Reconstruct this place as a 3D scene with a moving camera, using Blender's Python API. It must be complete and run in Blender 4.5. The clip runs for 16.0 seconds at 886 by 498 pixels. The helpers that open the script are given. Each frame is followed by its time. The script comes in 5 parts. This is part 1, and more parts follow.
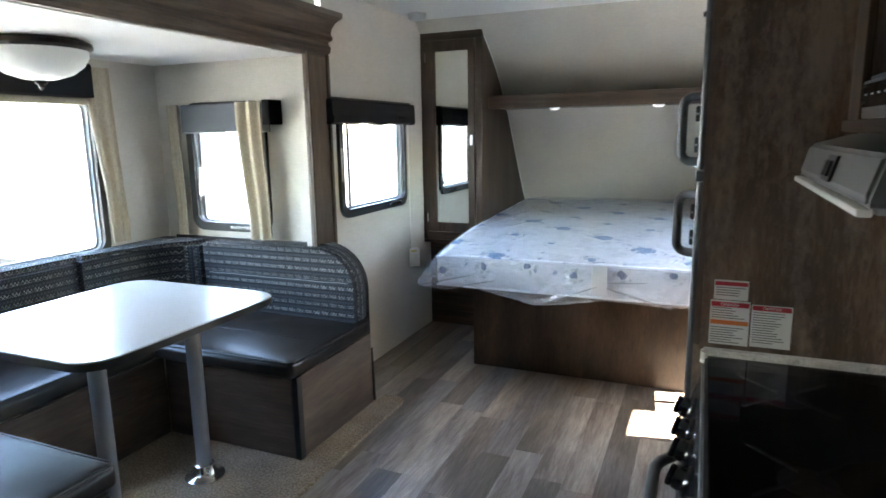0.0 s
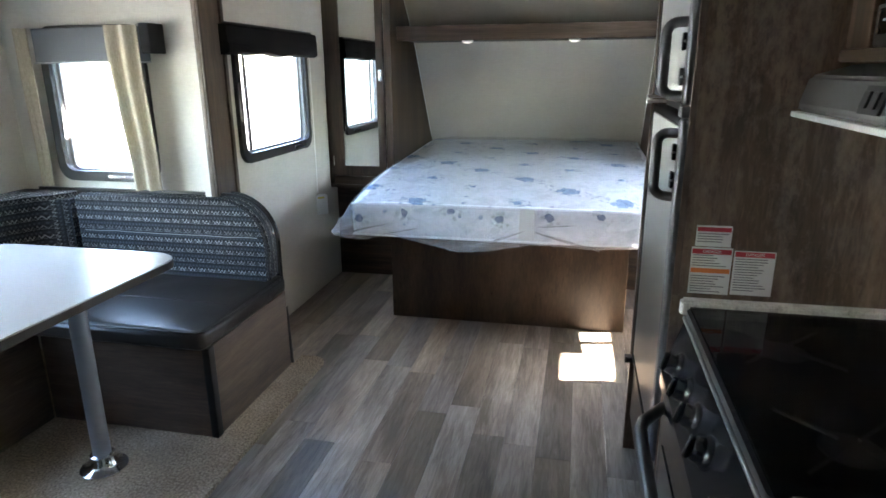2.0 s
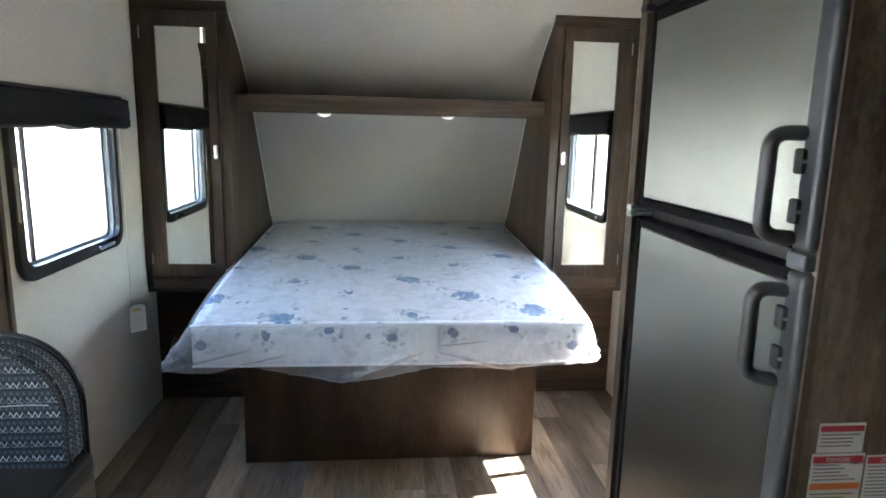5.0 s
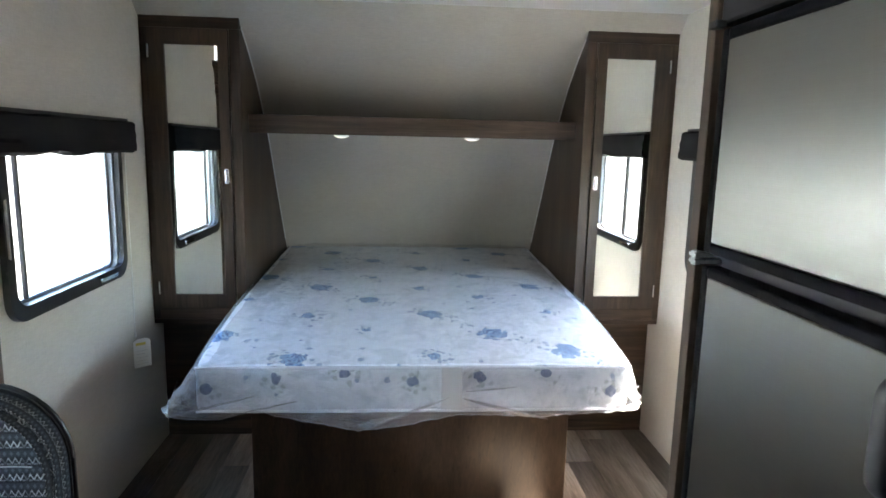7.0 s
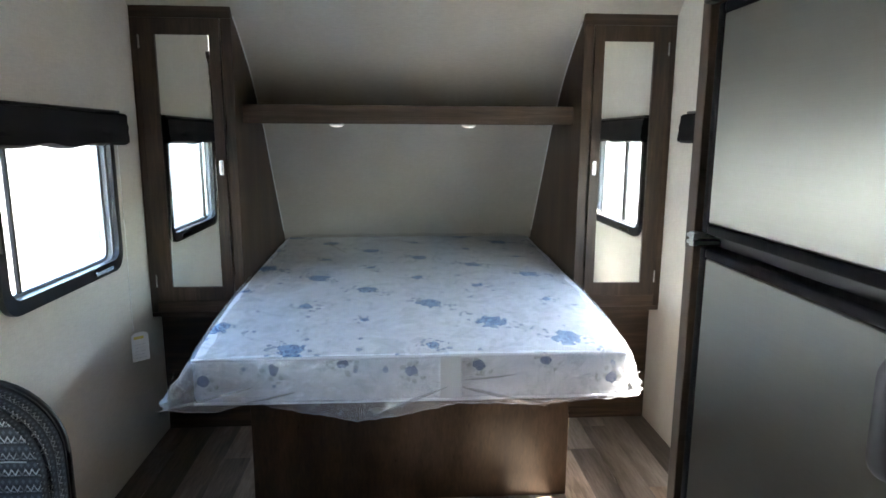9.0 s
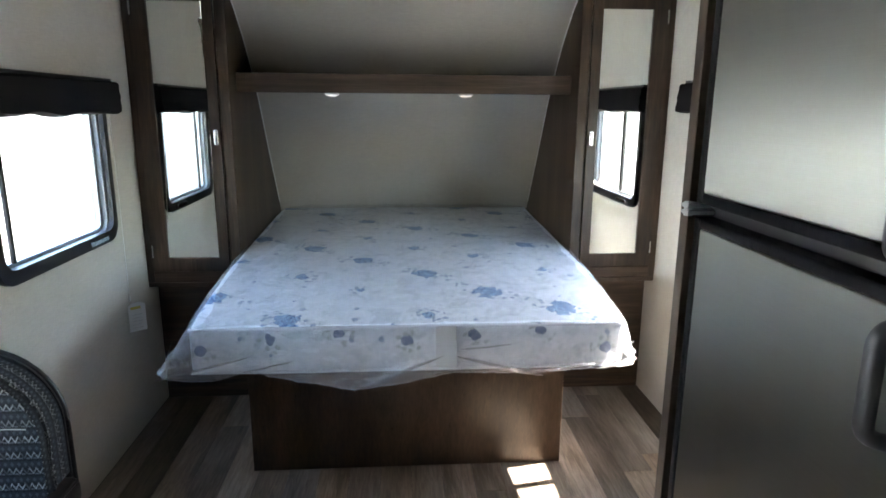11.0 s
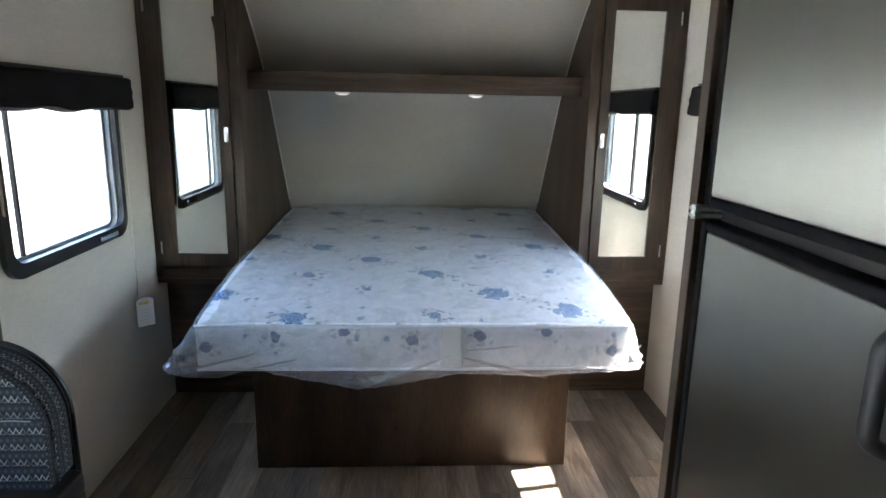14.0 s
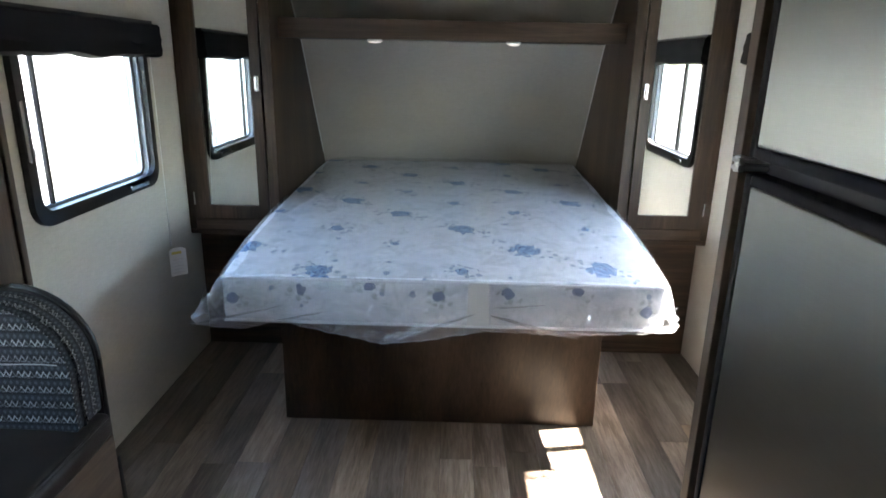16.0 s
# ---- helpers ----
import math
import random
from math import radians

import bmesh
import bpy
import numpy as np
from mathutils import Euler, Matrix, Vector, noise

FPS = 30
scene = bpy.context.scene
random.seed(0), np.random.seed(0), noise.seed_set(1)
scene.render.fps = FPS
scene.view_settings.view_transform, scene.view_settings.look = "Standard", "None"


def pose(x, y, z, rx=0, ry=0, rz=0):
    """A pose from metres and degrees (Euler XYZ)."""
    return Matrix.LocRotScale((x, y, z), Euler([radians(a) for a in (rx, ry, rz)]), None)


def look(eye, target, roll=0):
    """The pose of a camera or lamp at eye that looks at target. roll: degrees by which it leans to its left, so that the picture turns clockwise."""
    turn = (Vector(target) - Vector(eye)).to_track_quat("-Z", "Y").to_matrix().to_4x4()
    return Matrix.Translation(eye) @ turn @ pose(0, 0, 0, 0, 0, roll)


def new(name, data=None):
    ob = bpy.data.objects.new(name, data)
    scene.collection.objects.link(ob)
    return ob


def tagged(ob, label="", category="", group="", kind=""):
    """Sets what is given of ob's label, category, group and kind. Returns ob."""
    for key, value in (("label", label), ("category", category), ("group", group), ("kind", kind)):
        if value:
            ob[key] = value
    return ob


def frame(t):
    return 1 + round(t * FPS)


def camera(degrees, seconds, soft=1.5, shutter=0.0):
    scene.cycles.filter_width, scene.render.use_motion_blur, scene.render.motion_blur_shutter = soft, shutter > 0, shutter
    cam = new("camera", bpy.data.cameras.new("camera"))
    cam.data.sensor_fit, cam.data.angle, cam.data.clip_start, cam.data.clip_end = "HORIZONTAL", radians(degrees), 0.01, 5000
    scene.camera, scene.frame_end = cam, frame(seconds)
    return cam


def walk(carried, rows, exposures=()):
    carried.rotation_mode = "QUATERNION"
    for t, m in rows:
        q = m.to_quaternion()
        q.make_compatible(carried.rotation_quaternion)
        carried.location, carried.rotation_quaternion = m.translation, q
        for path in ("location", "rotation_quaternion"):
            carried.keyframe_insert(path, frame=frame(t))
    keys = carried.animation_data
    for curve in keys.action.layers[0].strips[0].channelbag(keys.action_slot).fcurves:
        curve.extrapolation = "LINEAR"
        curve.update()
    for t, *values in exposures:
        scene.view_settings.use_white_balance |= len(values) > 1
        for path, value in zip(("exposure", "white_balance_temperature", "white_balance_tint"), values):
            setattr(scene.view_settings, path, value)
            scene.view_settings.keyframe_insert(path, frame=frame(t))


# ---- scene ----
cam = camera(71.0, 16.0, 1.6, 0.4)
PATH = [
    (0, (0.168, 0.293, 1.38), (-0.596, 2.104, 1.013), -0.9),
    (0.5, (0.093, 0.297, 1.363), (-0.707, 2.09, 0.981), -0.2),
    (1, (0.024, 0.312, 1.364), (-0.51, 2.197, 0.958), 1.3),
    (1.5, (-0.031, 0.343, 1.37), (-0.439, 2.239, 0.882), -0.6),
    (2, (-0.068, 0.454, 1.36), (-0.476, 2.332, 0.806), -0.4),
    (2.5, (-0.102, 0.639, 1.376), (-0.386, 2.535, 0.805), -0.0),
    (3, (-0.152, 0.749, 1.386), (-0.331, 2.612, 0.68), 2.2),
    (3.5, (-0.256, 0.847, 1.425), (-0.251, 2.815, 1.069), -1.5),
    (4, (-0.387, 0.928, 1.445), (-0.299, 2.9, 1.119), -3.1),
    (4.5, (-0.446, 0.991, 1.447), (-0.283, 2.957, 1.12), -0.5),
    (4.7, (-0.458, 1.025, 1.443), (-0.256, 2.98, 1.073), 1.1),
    (6.8, (-0.481, 1.305, 1.49), (-0.333, 3.274, 1.17), 0.9),
    (7, (-0.484, 1.294, 1.489), (-0.342, 3.262, 1.163), 1.3),
    (7.5, (-0.486, 1.285, 1.491), (-0.299, 3.248, 1.16), 1.0),
    (8, (-0.477, 1.305, 1.486), (-0.317, 3.268, 1.137), 0.7),
    (10.3, (-0.458, 1.318, 1.468), (-0.33, 3.281, 1.106), 0.2),
    (10.5, (-0.466, 1.311, 1.469), (-0.319, 3.27, 1.094), 0.3),
    (11, (-0.455, 1.316, 1.47), (-0.314, 3.26, 1.025), 0.4),
    (11.5, (-0.463, 1.309, 1.469), (-0.308, 3.24, 0.974), 2.6),
    (12, (-0.467, 1.312, 1.467), (-0.321, 3.24, 0.955), 3.5),
    (12.5, (-0.455, 1.323, 1.465), (-0.327, 3.255, 0.966), 2.6),
    (13, (-0.448, 1.319, 1.466), (-0.341, 3.257, 0.987), 1.4),
    (13.5, (-0.442, 1.313, 1.465), (-0.33, 3.26, 1.02), 1.2),
    (14, (-0.438, 1.322, 1.465), (-0.333, 3.27, 1.023), 1.1),
    (14.5, (-0.426, 1.343, 1.454), (-0.339, 3.284, 0.982), 1.1),
    (15, (-0.416, 1.359, 1.454), (-0.379, 3.306, 0.996), 0.2),
    (15.5, (-0.4, 1.372, 1.449), (-0.404, 3.313, 0.966), 1.0),
    (16, (-0.387, 1.386, 1.439), (-0.415, 3.3, 0.863), 1.2),
]
walk(cam, [(t, look(eye, target, roll)) for t, eye, target, roll in PATH], [(0.0, 5.78, 7350, 12), (1.5, 5.78, 7350, 12), (3.0, 5.98, 7350, 12), (3.8, 5.84, 7350, 12), (4.7, 5.66, 7350, 12), (7.5, 5.34, 7350, 12), (11.0, 5.22, 7350, 12), (16.0, 5.14, 7300, 12)])

# ---- the room's planes (metres) ----
XL, XR = -1.650, 0.828            # inner faces of the long side walls
YB, CEIL = -1.7, 2.11             # rear wall, ceiling
XS, YE, YN, ZS = -2.67, 2.958, 0.68, 1.768   # slide-out: outer wall, end walls, ceiling
YC = 4.256                        # fronts of the wardrobe towers
XM = -0.411                       # middle line of the bed


# ---- world, sun ----
world = bpy.data.worlds.new("sky")
scene.world = world
world.use_nodes = True
wn = world.node_tree
sky = wn.nodes.new("ShaderNodeTexSky")
sky.sky_type = "NISHITA"
sky.sun_disc = False
sky.sun_elevation = radians(56)
sky.sun_rotation = radians(80)
wn.links.new(sky.outputs[0], wn.nodes["Background"].inputs[0])
wn.nodes["Background"].inputs[1].default_value = 0.15

sun = new("sun", bpy.data.lights.new("sun", "SUN"))
sun.data.energy = 3.9
sun.data.angle = radians(0.6)
sun.data.color = (1.0, 0.95, 0.88)
sun.matrix_world = look((0.66 * 8, 0.12 * 8, 8), (0, 0, 0))


# ---- materials ----
def mat(name, color=(0.5, 0.5, 0.5), rough=0.5, metal=0.0, spec=0.5):
    m = bpy.data.materials.new(name)
    m.use_nodes = True
    b = m.node_tree.nodes["Principled BSDF"]
    b.inputs["Base Color"].default_value = (*color, 1)
    b.inputs["Roughness"].default_value = rough
    b.inputs["Metallic"].default_value = metal
    b.inputs["Specular IOR Level"].default_value = spec
    return m


class Net:
    """Short hand for node trees."""
    def __init__(self, m):
        self.t = m.node_tree
        self.b = self.t.nodes["Principled BSDF"]

    def node(self, kind, **sockets):
        n = self.t.nodes.new(kind)
        for k, v in sockets.items():
            self.put(n, k.replace("_", " "), v)
        return n

    def put(self, n, key, v):
        s = n.inputs[int(key)] if key.isdigit() else n.inputs[key]
        if hasattr(v, "is_output"):
            self.t.links.new(v, s)
        else:
            s.default_value = v

    def coords(self, scale=(1, 1, 1), turn=(0, 0, 0)):
        tc = self.t.nodes.new("ShaderNodeTexCoord")
        mp = self.t.nodes.new("ShaderNodeMapping")
        mp.inputs["Scale"].default_value = scale
        mp.inputs["Rotation"].default_value = turn
        self.t.links.new(tc.outputs["Object"], mp.inputs["Vector"])
        return mp.outputs[0]

    def noise(self, vec, scale, detail=4.0, rough=0.55, distort=0.0):
        n = self.node("ShaderNodeTexNoise", Vector=vec, Scale=scale, Detail=detail, Roughness=rough, Distortion=distort)
        return n.outputs["Fac"]

    def math(self, op, a, b=0.0, c=0.0):
        n = self.t.nodes.new("ShaderNodeMath")
        n.operation = op
        for i, v in enumerate((a, b, c)):
            self.put(n, str(i), v)
        return n.outputs[0]

    def ramp(self, fac, *stops):
        n = self.t.nodes.new("ShaderNodeValToRGB")
        e = n.color_ramp.elements
        while len(e) < len(stops):
            e.new(0.5)
        for s, (p, c) in zip(e, stops):
            s.position = p
            s.color = (*c, 1) if len(c) == 3 else c
        self.t.links.new(fac, n.inputs[0])
        return n.outputs[0]

    def mix(self, fac, a, b, blend="MIX"):
        n = self.t.nodes.new("ShaderNodeMix")
        n.data_type = "RGBA"
        n.blend_type = blend
        for k, v in ((0, fac), (6, a), (7, b)):
            if hasattr(v, "is_output"):
                self.t.links.new(v, n.inputs[k])
            else:
                n.inputs[k].default_value = (*v, 1) if isinstance(v, tuple) else v
        return n.outputs[2]

    def bump(self, h, strength=0.3, dist=0.002):
        n = self.node("ShaderNodeBump", Height=h, Strength=strength, Distance=dist)
        self.t.links.new(n.outputs[0], self.b.inputs["Normal"])

    def base(self, c):
        self.t.links.new(c, self.b.inputs["Base Color"])

    def rough(self, r):
        self.t.links.new(r, self.b.inputs["Roughness"])


def wood(name, axis="z", dark=(0.023, 0.0135, 0.008), mid=(0.052, 0.031, 0.019), pale=(0.108, 0.071, 0.047), rough=0.48, per_piece=0.0, patch=0.5, long=0.05, tight=1.0):
    m = mat(name, mid, rough)
    n = Net(m)
    stretch = {"x": (long, 1, 1), "y": (1, long, 1), "z": (1, 1, long)}[axis]
    slow = {"x": (0.25, 1, 1), "y": (1, 0.25, 1), "z": (1, 1, 0.25)}[axis]
    v = n.coords(stretch)
    w = n.coords(slow)
    if per_piece:
        info = n.t.nodes.new("ShaderNodeObjectInfo")
        shift = n.node("ShaderNodeCombineXYZ", X=n.math("MULTIPLY", info.outputs["Random"], 37.0), Y=n.math("MULTIPLY", info.outputs["Random"], 91.0), Z=n.math("MULTIPLY", info.outputs["Random"], 13.0))
        for_v = n.t.nodes.new("ShaderNodeVectorMath")
        n.t.links.new(v, for_v.inputs[0])
        n.t.links.new(shift.outputs[0], for_v.inputs[1])
        v = for_v.outputs[0]
        for_w = n.t.nodes.new("ShaderNodeVectorMath")
        n.t.links.new(w, for_w.inputs[0])
        n.t.links.new(shift.outputs[0], for_w.inputs[1])
        w = for_w.outputs[0]
    grain = n.noise(v, 90.0, 6.0, 0.65, 0.8)
    streak = n.noise(v, 22.0, 4.0, 0.6, 0.6)
    cloud = n.noise(w, 5.0, 3.0, 0.5, 0.4)
    f = n.math("ADD", n.math("MULTIPLY", grain, 0.35), n.math("MULTIPLY", streak, 0.65 - 0.3 * patch))
    f = n.math("ADD", f, n.math("MULTIPLY", cloud, 0.3 * patch))
    c = n.ramp(f, (0.50 - 0.12 * tight, dark), (0.50, mid), (0.50 + 0.13 * tight, pale))
    if per_piece:
        g = n.ramp(info.outputs["Random"], (0.0, (1 - per_piece,) * 3), (1.0, (1 + per_piece,) * 3))
        c = n.mix(1.0, c, g, "MULTIPLY")
        other = n.math("FRACT", n.math("MULTIPLY", info.outputs["Random"], 7.31))
        c = n.mix(1.0, c, n.ramp(other, (0.0, (1.09, 1.0, 0.87)), (1.0, (0.95, 1.0, 1.05))), "MULTIPLY")
        knot = n.node("ShaderNodeTexVoronoi", Vector=w, Scale=3.2, Randomness=1.0).outputs["Distance"]
        c = n.mix(n.ramp(n.math("ADD", knot, n.math("MULTIPLY", cloud, 0.12)), (0.09, (0.75,) * 3), (0.19, (0.0,) * 3)), c, dark)
    n.base(c)
    n.rough(n.math("ADD", n.math("MULTIPLY", grain, 0.25), rough - 0.12))
    n.bump(grain, 0.25, 0.001)
    return m


WOOD = wood("walnut_grain_upright", "z", patch=1.3, long=0.07)
WOOD_X = wood("walnut_grain_across", "x")
WOOD_Y = wood("walnut_grain_along", "y")
WOOD_PALE = wood("worn_trim_wood", "z", (0.05, 0.033, 0.023), (0.098, 0.068, 0.048), (0.17, 0.125, 0.092), patch=1.5, long=0.08)
WOOD_PALE_Y = wood("worn_cornice_wood", "y", (0.04, 0.025, 0.017), (0.085, 0.056, 0.038), (0.16, 0.112, 0.08))
PLANK = wood("grey_brown_plank", "y", (0.105, 0.081, 0.065), (0.225, 0.185, 0.156), (0.37, 0.32, 0.275), 0.36, 0.5, 1.6, 0.09, 0.9)
EDGE = mat("black_edge_band", (0.012, 0.011, 0.011), 0.4)


def wallboard(name, tint, weave=0.06):
    m = mat(name, tint, 0.75, 0, 0.3)
    n = Net(m)
    a = n.noise(n.coords((1, 1, 0.12)), 260, 3)
    b = n.noise(n.coords((0.12, 0.12, 1)), 260, 3)
    c = n.noise(n.coords(), 3.0, 3)
    f = n.math("ADD", n.math("MULTIPLY", n.math("ADD", a, b), 0.35), n.math("MULTIPLY", c, 0.3))
    lo = tuple(v * (1 - weave * 2) for v in tint)
    hi = tuple(min(1, v * (1 + weave * 1.4)) for v in tint)
    n.base(n.ramp(f, (0.35, lo), (0.65, hi)))
    n.bump(n.math("ADD", a, b), 0.2, 0.001)
    return m


WALL = wallboard("linen_wallboard", (0.60, 0.565, 0.505))
NOSE = wallboard("linen_nose_board", (0.55, 0.515, 0.455))
CEILM = wallboard("white_ceiling_board", (0.80, 0.79, 0.77), 0.02)
BLACK = mat("black_plastic", (0.014, 0.014, 0.016), 0.38)
CHROME = mat("chrome", (0.75, 0.75, 0.76), 0.16, 1.0)
WHITE = mat("white_plastic", (0.78, 0.78, 0.76), 0.4)
MIRROR = mat("mirror_glass", (0.86, 0.89, 0.87), 0.012, 1.0)


def glass_pane(name):
    m = bpy.data.materials.new(name)
    m.use_nodes = True
    t = m.node_tree
    t.nodes.clear()
    out = t.nodes.new("ShaderNodeOutputMaterial")
    mx = t.nodes.new("ShaderNodeMixShader")
    tr = t.nodes.new("ShaderNodeBsdfTransparent")
    gl = t.nodes.new("ShaderNodeBsdfGlossy")
    fr = t.nodes.new("ShaderNodeLayerWeight")
    pw = t.nodes.new("ShaderNodeMath")
    pw.operation = "POWER"
    pw.inputs[1].default_value = 5.0
    ad = t.nodes.new("ShaderNodeMath")
    ad.operation = "MULTIPLY_ADD"
    ad.inputs[1].default_value = 0.8
    ad.inputs[2].default_value = 0.04
    tr.inputs[0].default_value = (0.86, 0.90, 0.91, 1)
    gl.inputs["Roughness"].default_value = 0.02
    t.links.new(fr.outputs["Facing"], pw.inputs[0])
    t.links.new(pw.outputs[0], ad.inputs[0])
    t.links.new(ad.outputs[0], mx.inputs[0])
    t.links.new(tr.outputs[0], mx.inputs[1])
    t.links.new(gl.outputs[0], mx.inputs[2])
    t.links.new(mx.outputs[0], out.inputs[0])
    return m


GLASS = glass_pane("window_glass")


def steel(name, tint, rough):
    """Steel brushed sideways: reflections spread up and down."""
    m = mat(name, tint, rough, 1.0)
    n = Net(m)
    g = n.noise(n.coords((1, 0.004, 1)), 700, 2)
    b = n.noise(n.coords(), 2.5, 2)
    n.base(n.ramp(n.math("ADD", n.math("MULTIPLY", g, 0.5), n.math("MULTIPLY", b, 0.5)), (0.3, tuple(v * 0.95 for v in tint)), (0.7, tuple(v * 1.04 for v in tint))))
    tg = n.t.nodes.new("ShaderNodeTangent")
    tg.direction_type, tg.axis = "RADIAL", "Z"
    n.t.links.new(tg.outputs[0], n.b.inputs["Tangent"])
    n.b.inputs["Anisotropic"].default_value = 0.75
    n.bump(g, 0.05, 0.0004)
    return m


STEEL = steel("brushed_steel", (0.235, 0.235, 0.215), 0.38)
LEATHER = mat("black_leatherette", (0.024, 0.019, 0.016), 0.36)
_n = Net(LEATHER)
_l = _n.node("ShaderNodeTexVoronoi", Vector=_n.coords(), Scale=420.0).outputs["Distance"]
_f = _n.noise(_n.coords(), 9.0, 4)
_n.bump(_n.math("ADD", _n.math("MULTIPLY", _l, 0.5), _n.math("MULTIPLY", _f, 1.2)), 0.25, 0.002)
_n.rough(_n.math("ADD", _n.math("MULTIPLY", _f, 0.18), 0.23))


# ---- mesh helpers ----
def box(bm, lo, hi, bevel=0.0, seg=2):
    mid = [(a + b) / 2 for a, b in zip(lo, hi)]
    size = [abs(b - a) for a, b in zip(lo, hi)]
    g = bmesh.ops.create_cube(bm, size=1.0, matrix=Matrix.Translation(mid) @ Matrix.Diagonal((*size, 1)))
    if bevel:
        edges = list({e for v in g["verts"] for e in v.link_edges})
        bmesh.ops.bevel(bm, geom=edges, offset=min(bevel, min(size) * 0.45), segments=seg, profile=0.5, affect="EDGES")
    return bm


def bx(lo, hi, bevel=0.0, seg=2):
    return box(bmesh.new(), lo, hi, bevel, seg)


def cyl(bm, a, b, r0, r1=None, n=20):
    a, b = Vector(a), Vector(b)
    m = Matrix.Translation((a + b) / 2) @ (b - a).to_track_quat("Z", "Y").to_matrix().to_4x4()
    bmesh.ops.create_cone(bm, cap_ends=True, segments=n, radius1=r0, radius2=r0 if r1 is None else r1, depth=(b - a).length, matrix=m)
    return bm


def cy(a, b, r0, r1=None, n=20):
    return cyl(bmesh.new(), a, b, r0, r1, n)


def prism(bm, pts, place, w0, w1):
    """A flat outline of (u, v) points drawn out from w0 to w1; place(u, v, w) gives the world point."""
    a = [bm.verts.new(place(u, v, w0)) for u, v in pts]
    b = [bm.verts.new(place(u, v, w1)) for u, v in pts]
    bm.faces.new(a)
    bm.faces.new(b[::-1])
    for i in range(len(pts)):
        j = (i + 1) % len(pts)
        bm.faces.new((a[i], b[i], b[j], a[j]))
    return bm


def rounded(u0, v0, u1, v1, r, n=6):
    """A rectangle's outline with round corners; r may be one radius or four (from u0 v0, anticlockwise)."""
    rs = r if isinstance(r, (tuple, list)) else (r,) * 4
    out = []
    for (cu, cv, su, sv, a0), q in zip(((u0, v0, 1, 1, 180), (u1, v0, -1, 1, 270), (u1, v1, -1, -1, 0), (u0, v1, 1, -1, 90)), rs):
        for k in range(n + 1):
            a = radians(a0 + 90 * k / n)
            out.append((cu + su * q + q * math.cos(a), cv + sv * q + q * math.sin(a)))
    return out


def ring(bm, outer, inner, place, w0, w1):
    """A frame between two outlines of as many points."""
    vs = [[bm.verts.new(place(u, v, w)) for u, v in pts] for pts in (outer, inner) for w in (w0, w1)]
    k = len(outer)
    for i in range(k):
        j = (i + 1) % k
        for p, q in ((0, 1), (1, 3), (3, 2), (2, 0)):
            bm.faces.new((vs[p][i], vs[p][j], vs[q][j], vs[q][i]))
    return bm


def tube(bm, path, r, n=10, caps=True, flat=1.0):
    """A round bar along a path of points."""
    path = [Vector(p) for p in path]
    rings = []
    for i, p in enumerate(path):
        d = (path[min(i + 1, len(path) - 1)] - path[max(i - 1, 0)]).normalized()
        q = d.to_track_quat("Z", "Y")
        rr = r[i] if isinstance(r, (list, tuple)) else r
        rings.append([bm.verts.new(p + q @ Vector((rr * math.cos(2 * math.pi * k / n), flat * rr * math.sin(2 * math.pi * k / n), 0))) for k in range(n)])
    for a, b in zip(rings, rings[1:]):
        for k in range(n):
            bm.faces.new((a[k], a[(k + 1) % n], b[(k + 1) % n], b[k]))
    if caps:
        bm.faces.new(rings[0][::-1])
        bm.faces.new(rings[-1])
    return bm


def lathe(bm, centre, profile, n=32):
    """A turned shape from (radius, height) pairs."""
    c = Vector(centre)
    rings = [[bm.verts.new(c + Vector((max(r, 1e-4) * math.cos(2 * math.pi * k / n), max(r, 1e-4) * math.sin(2 * math.pi * k / n), z))) for k in range(n)] for r, z in profile]
    for a, b in zip(rings, rings[1:]):
        for k in range(n):
            bm.faces.new((a[k], a[(k + 1) % n], b[(k + 1) % n], b[k]))
    bm.faces.new(rings[0][::-1])
    bm.faces.new(rings[-1])
    return bm


def soft_box(lo, hi, r, n=(12, 12, 5), puff=0.0, shape=None):
    """A stuffed box: round edges, swollen faces, and shape(p) to bend it."""
    bm = bmesh.new()
    lo, hi = Vector(lo), Vector(hi)
    mid, half = (lo + hi) / 2, (hi - lo) / 2
    seen = {}

    def vert(g):
        key = tuple(round(c, 5) for c in g)
        if key not in seen:
            p = Vector([g[i] * half[i] for i in range(3)])
            inner = Vector([max(-half[i] + r, min(half[i] - r, p[i])) for i in range(3)])
            off = p - inner
            q = inner + (off.normalized() * r if off.length > 1e-9 else off)
            if puff:
                for i in range(3):
                    if abs(abs(g[i]) - 1) < 1e-6:
                        j, k = (i + 1) % 3, (i + 2) % 3
                        q[i] += math.copysign(puff * (1 - g[j] ** 4) * (1 - g[k] ** 4), g[i])
            q = q + mid
            if shape:
                q = shape(q)
            seen[key] = bm.verts.new(q)
        return seen[key]

    def steps(i):
        e = min(0.9, r / half[i])
        core = [-1 + e + (2 - 2 * e) * k / n[i] for k in range(n[i] + 1)]
        return [-1, -1 + e * 0.3, -1 + e * 0.65] + core + [1 - e * 0.65, 1 - e * 0.3, 1]
    for i in range(3):
        j, k = (i + 1) % 3, (i + 2) % 3
        a, b = steps(j), steps(k)
        for s in (-1, 1):
            for u0, u1 in zip(a, a[1:]):
                for v0, v1 in zip(b, b[1:]):
                    q = []
                    for u, v in ((u0, v0), (u1, v0), (u1, v1), (u0, v1)):
                        g = [0, 0, 0]
                        g[i], g[j], g[k] = s, u, v
                        q.append(vert(g))
                    bm.faces.new(q if s > 0 else q[::-1])
    return bm


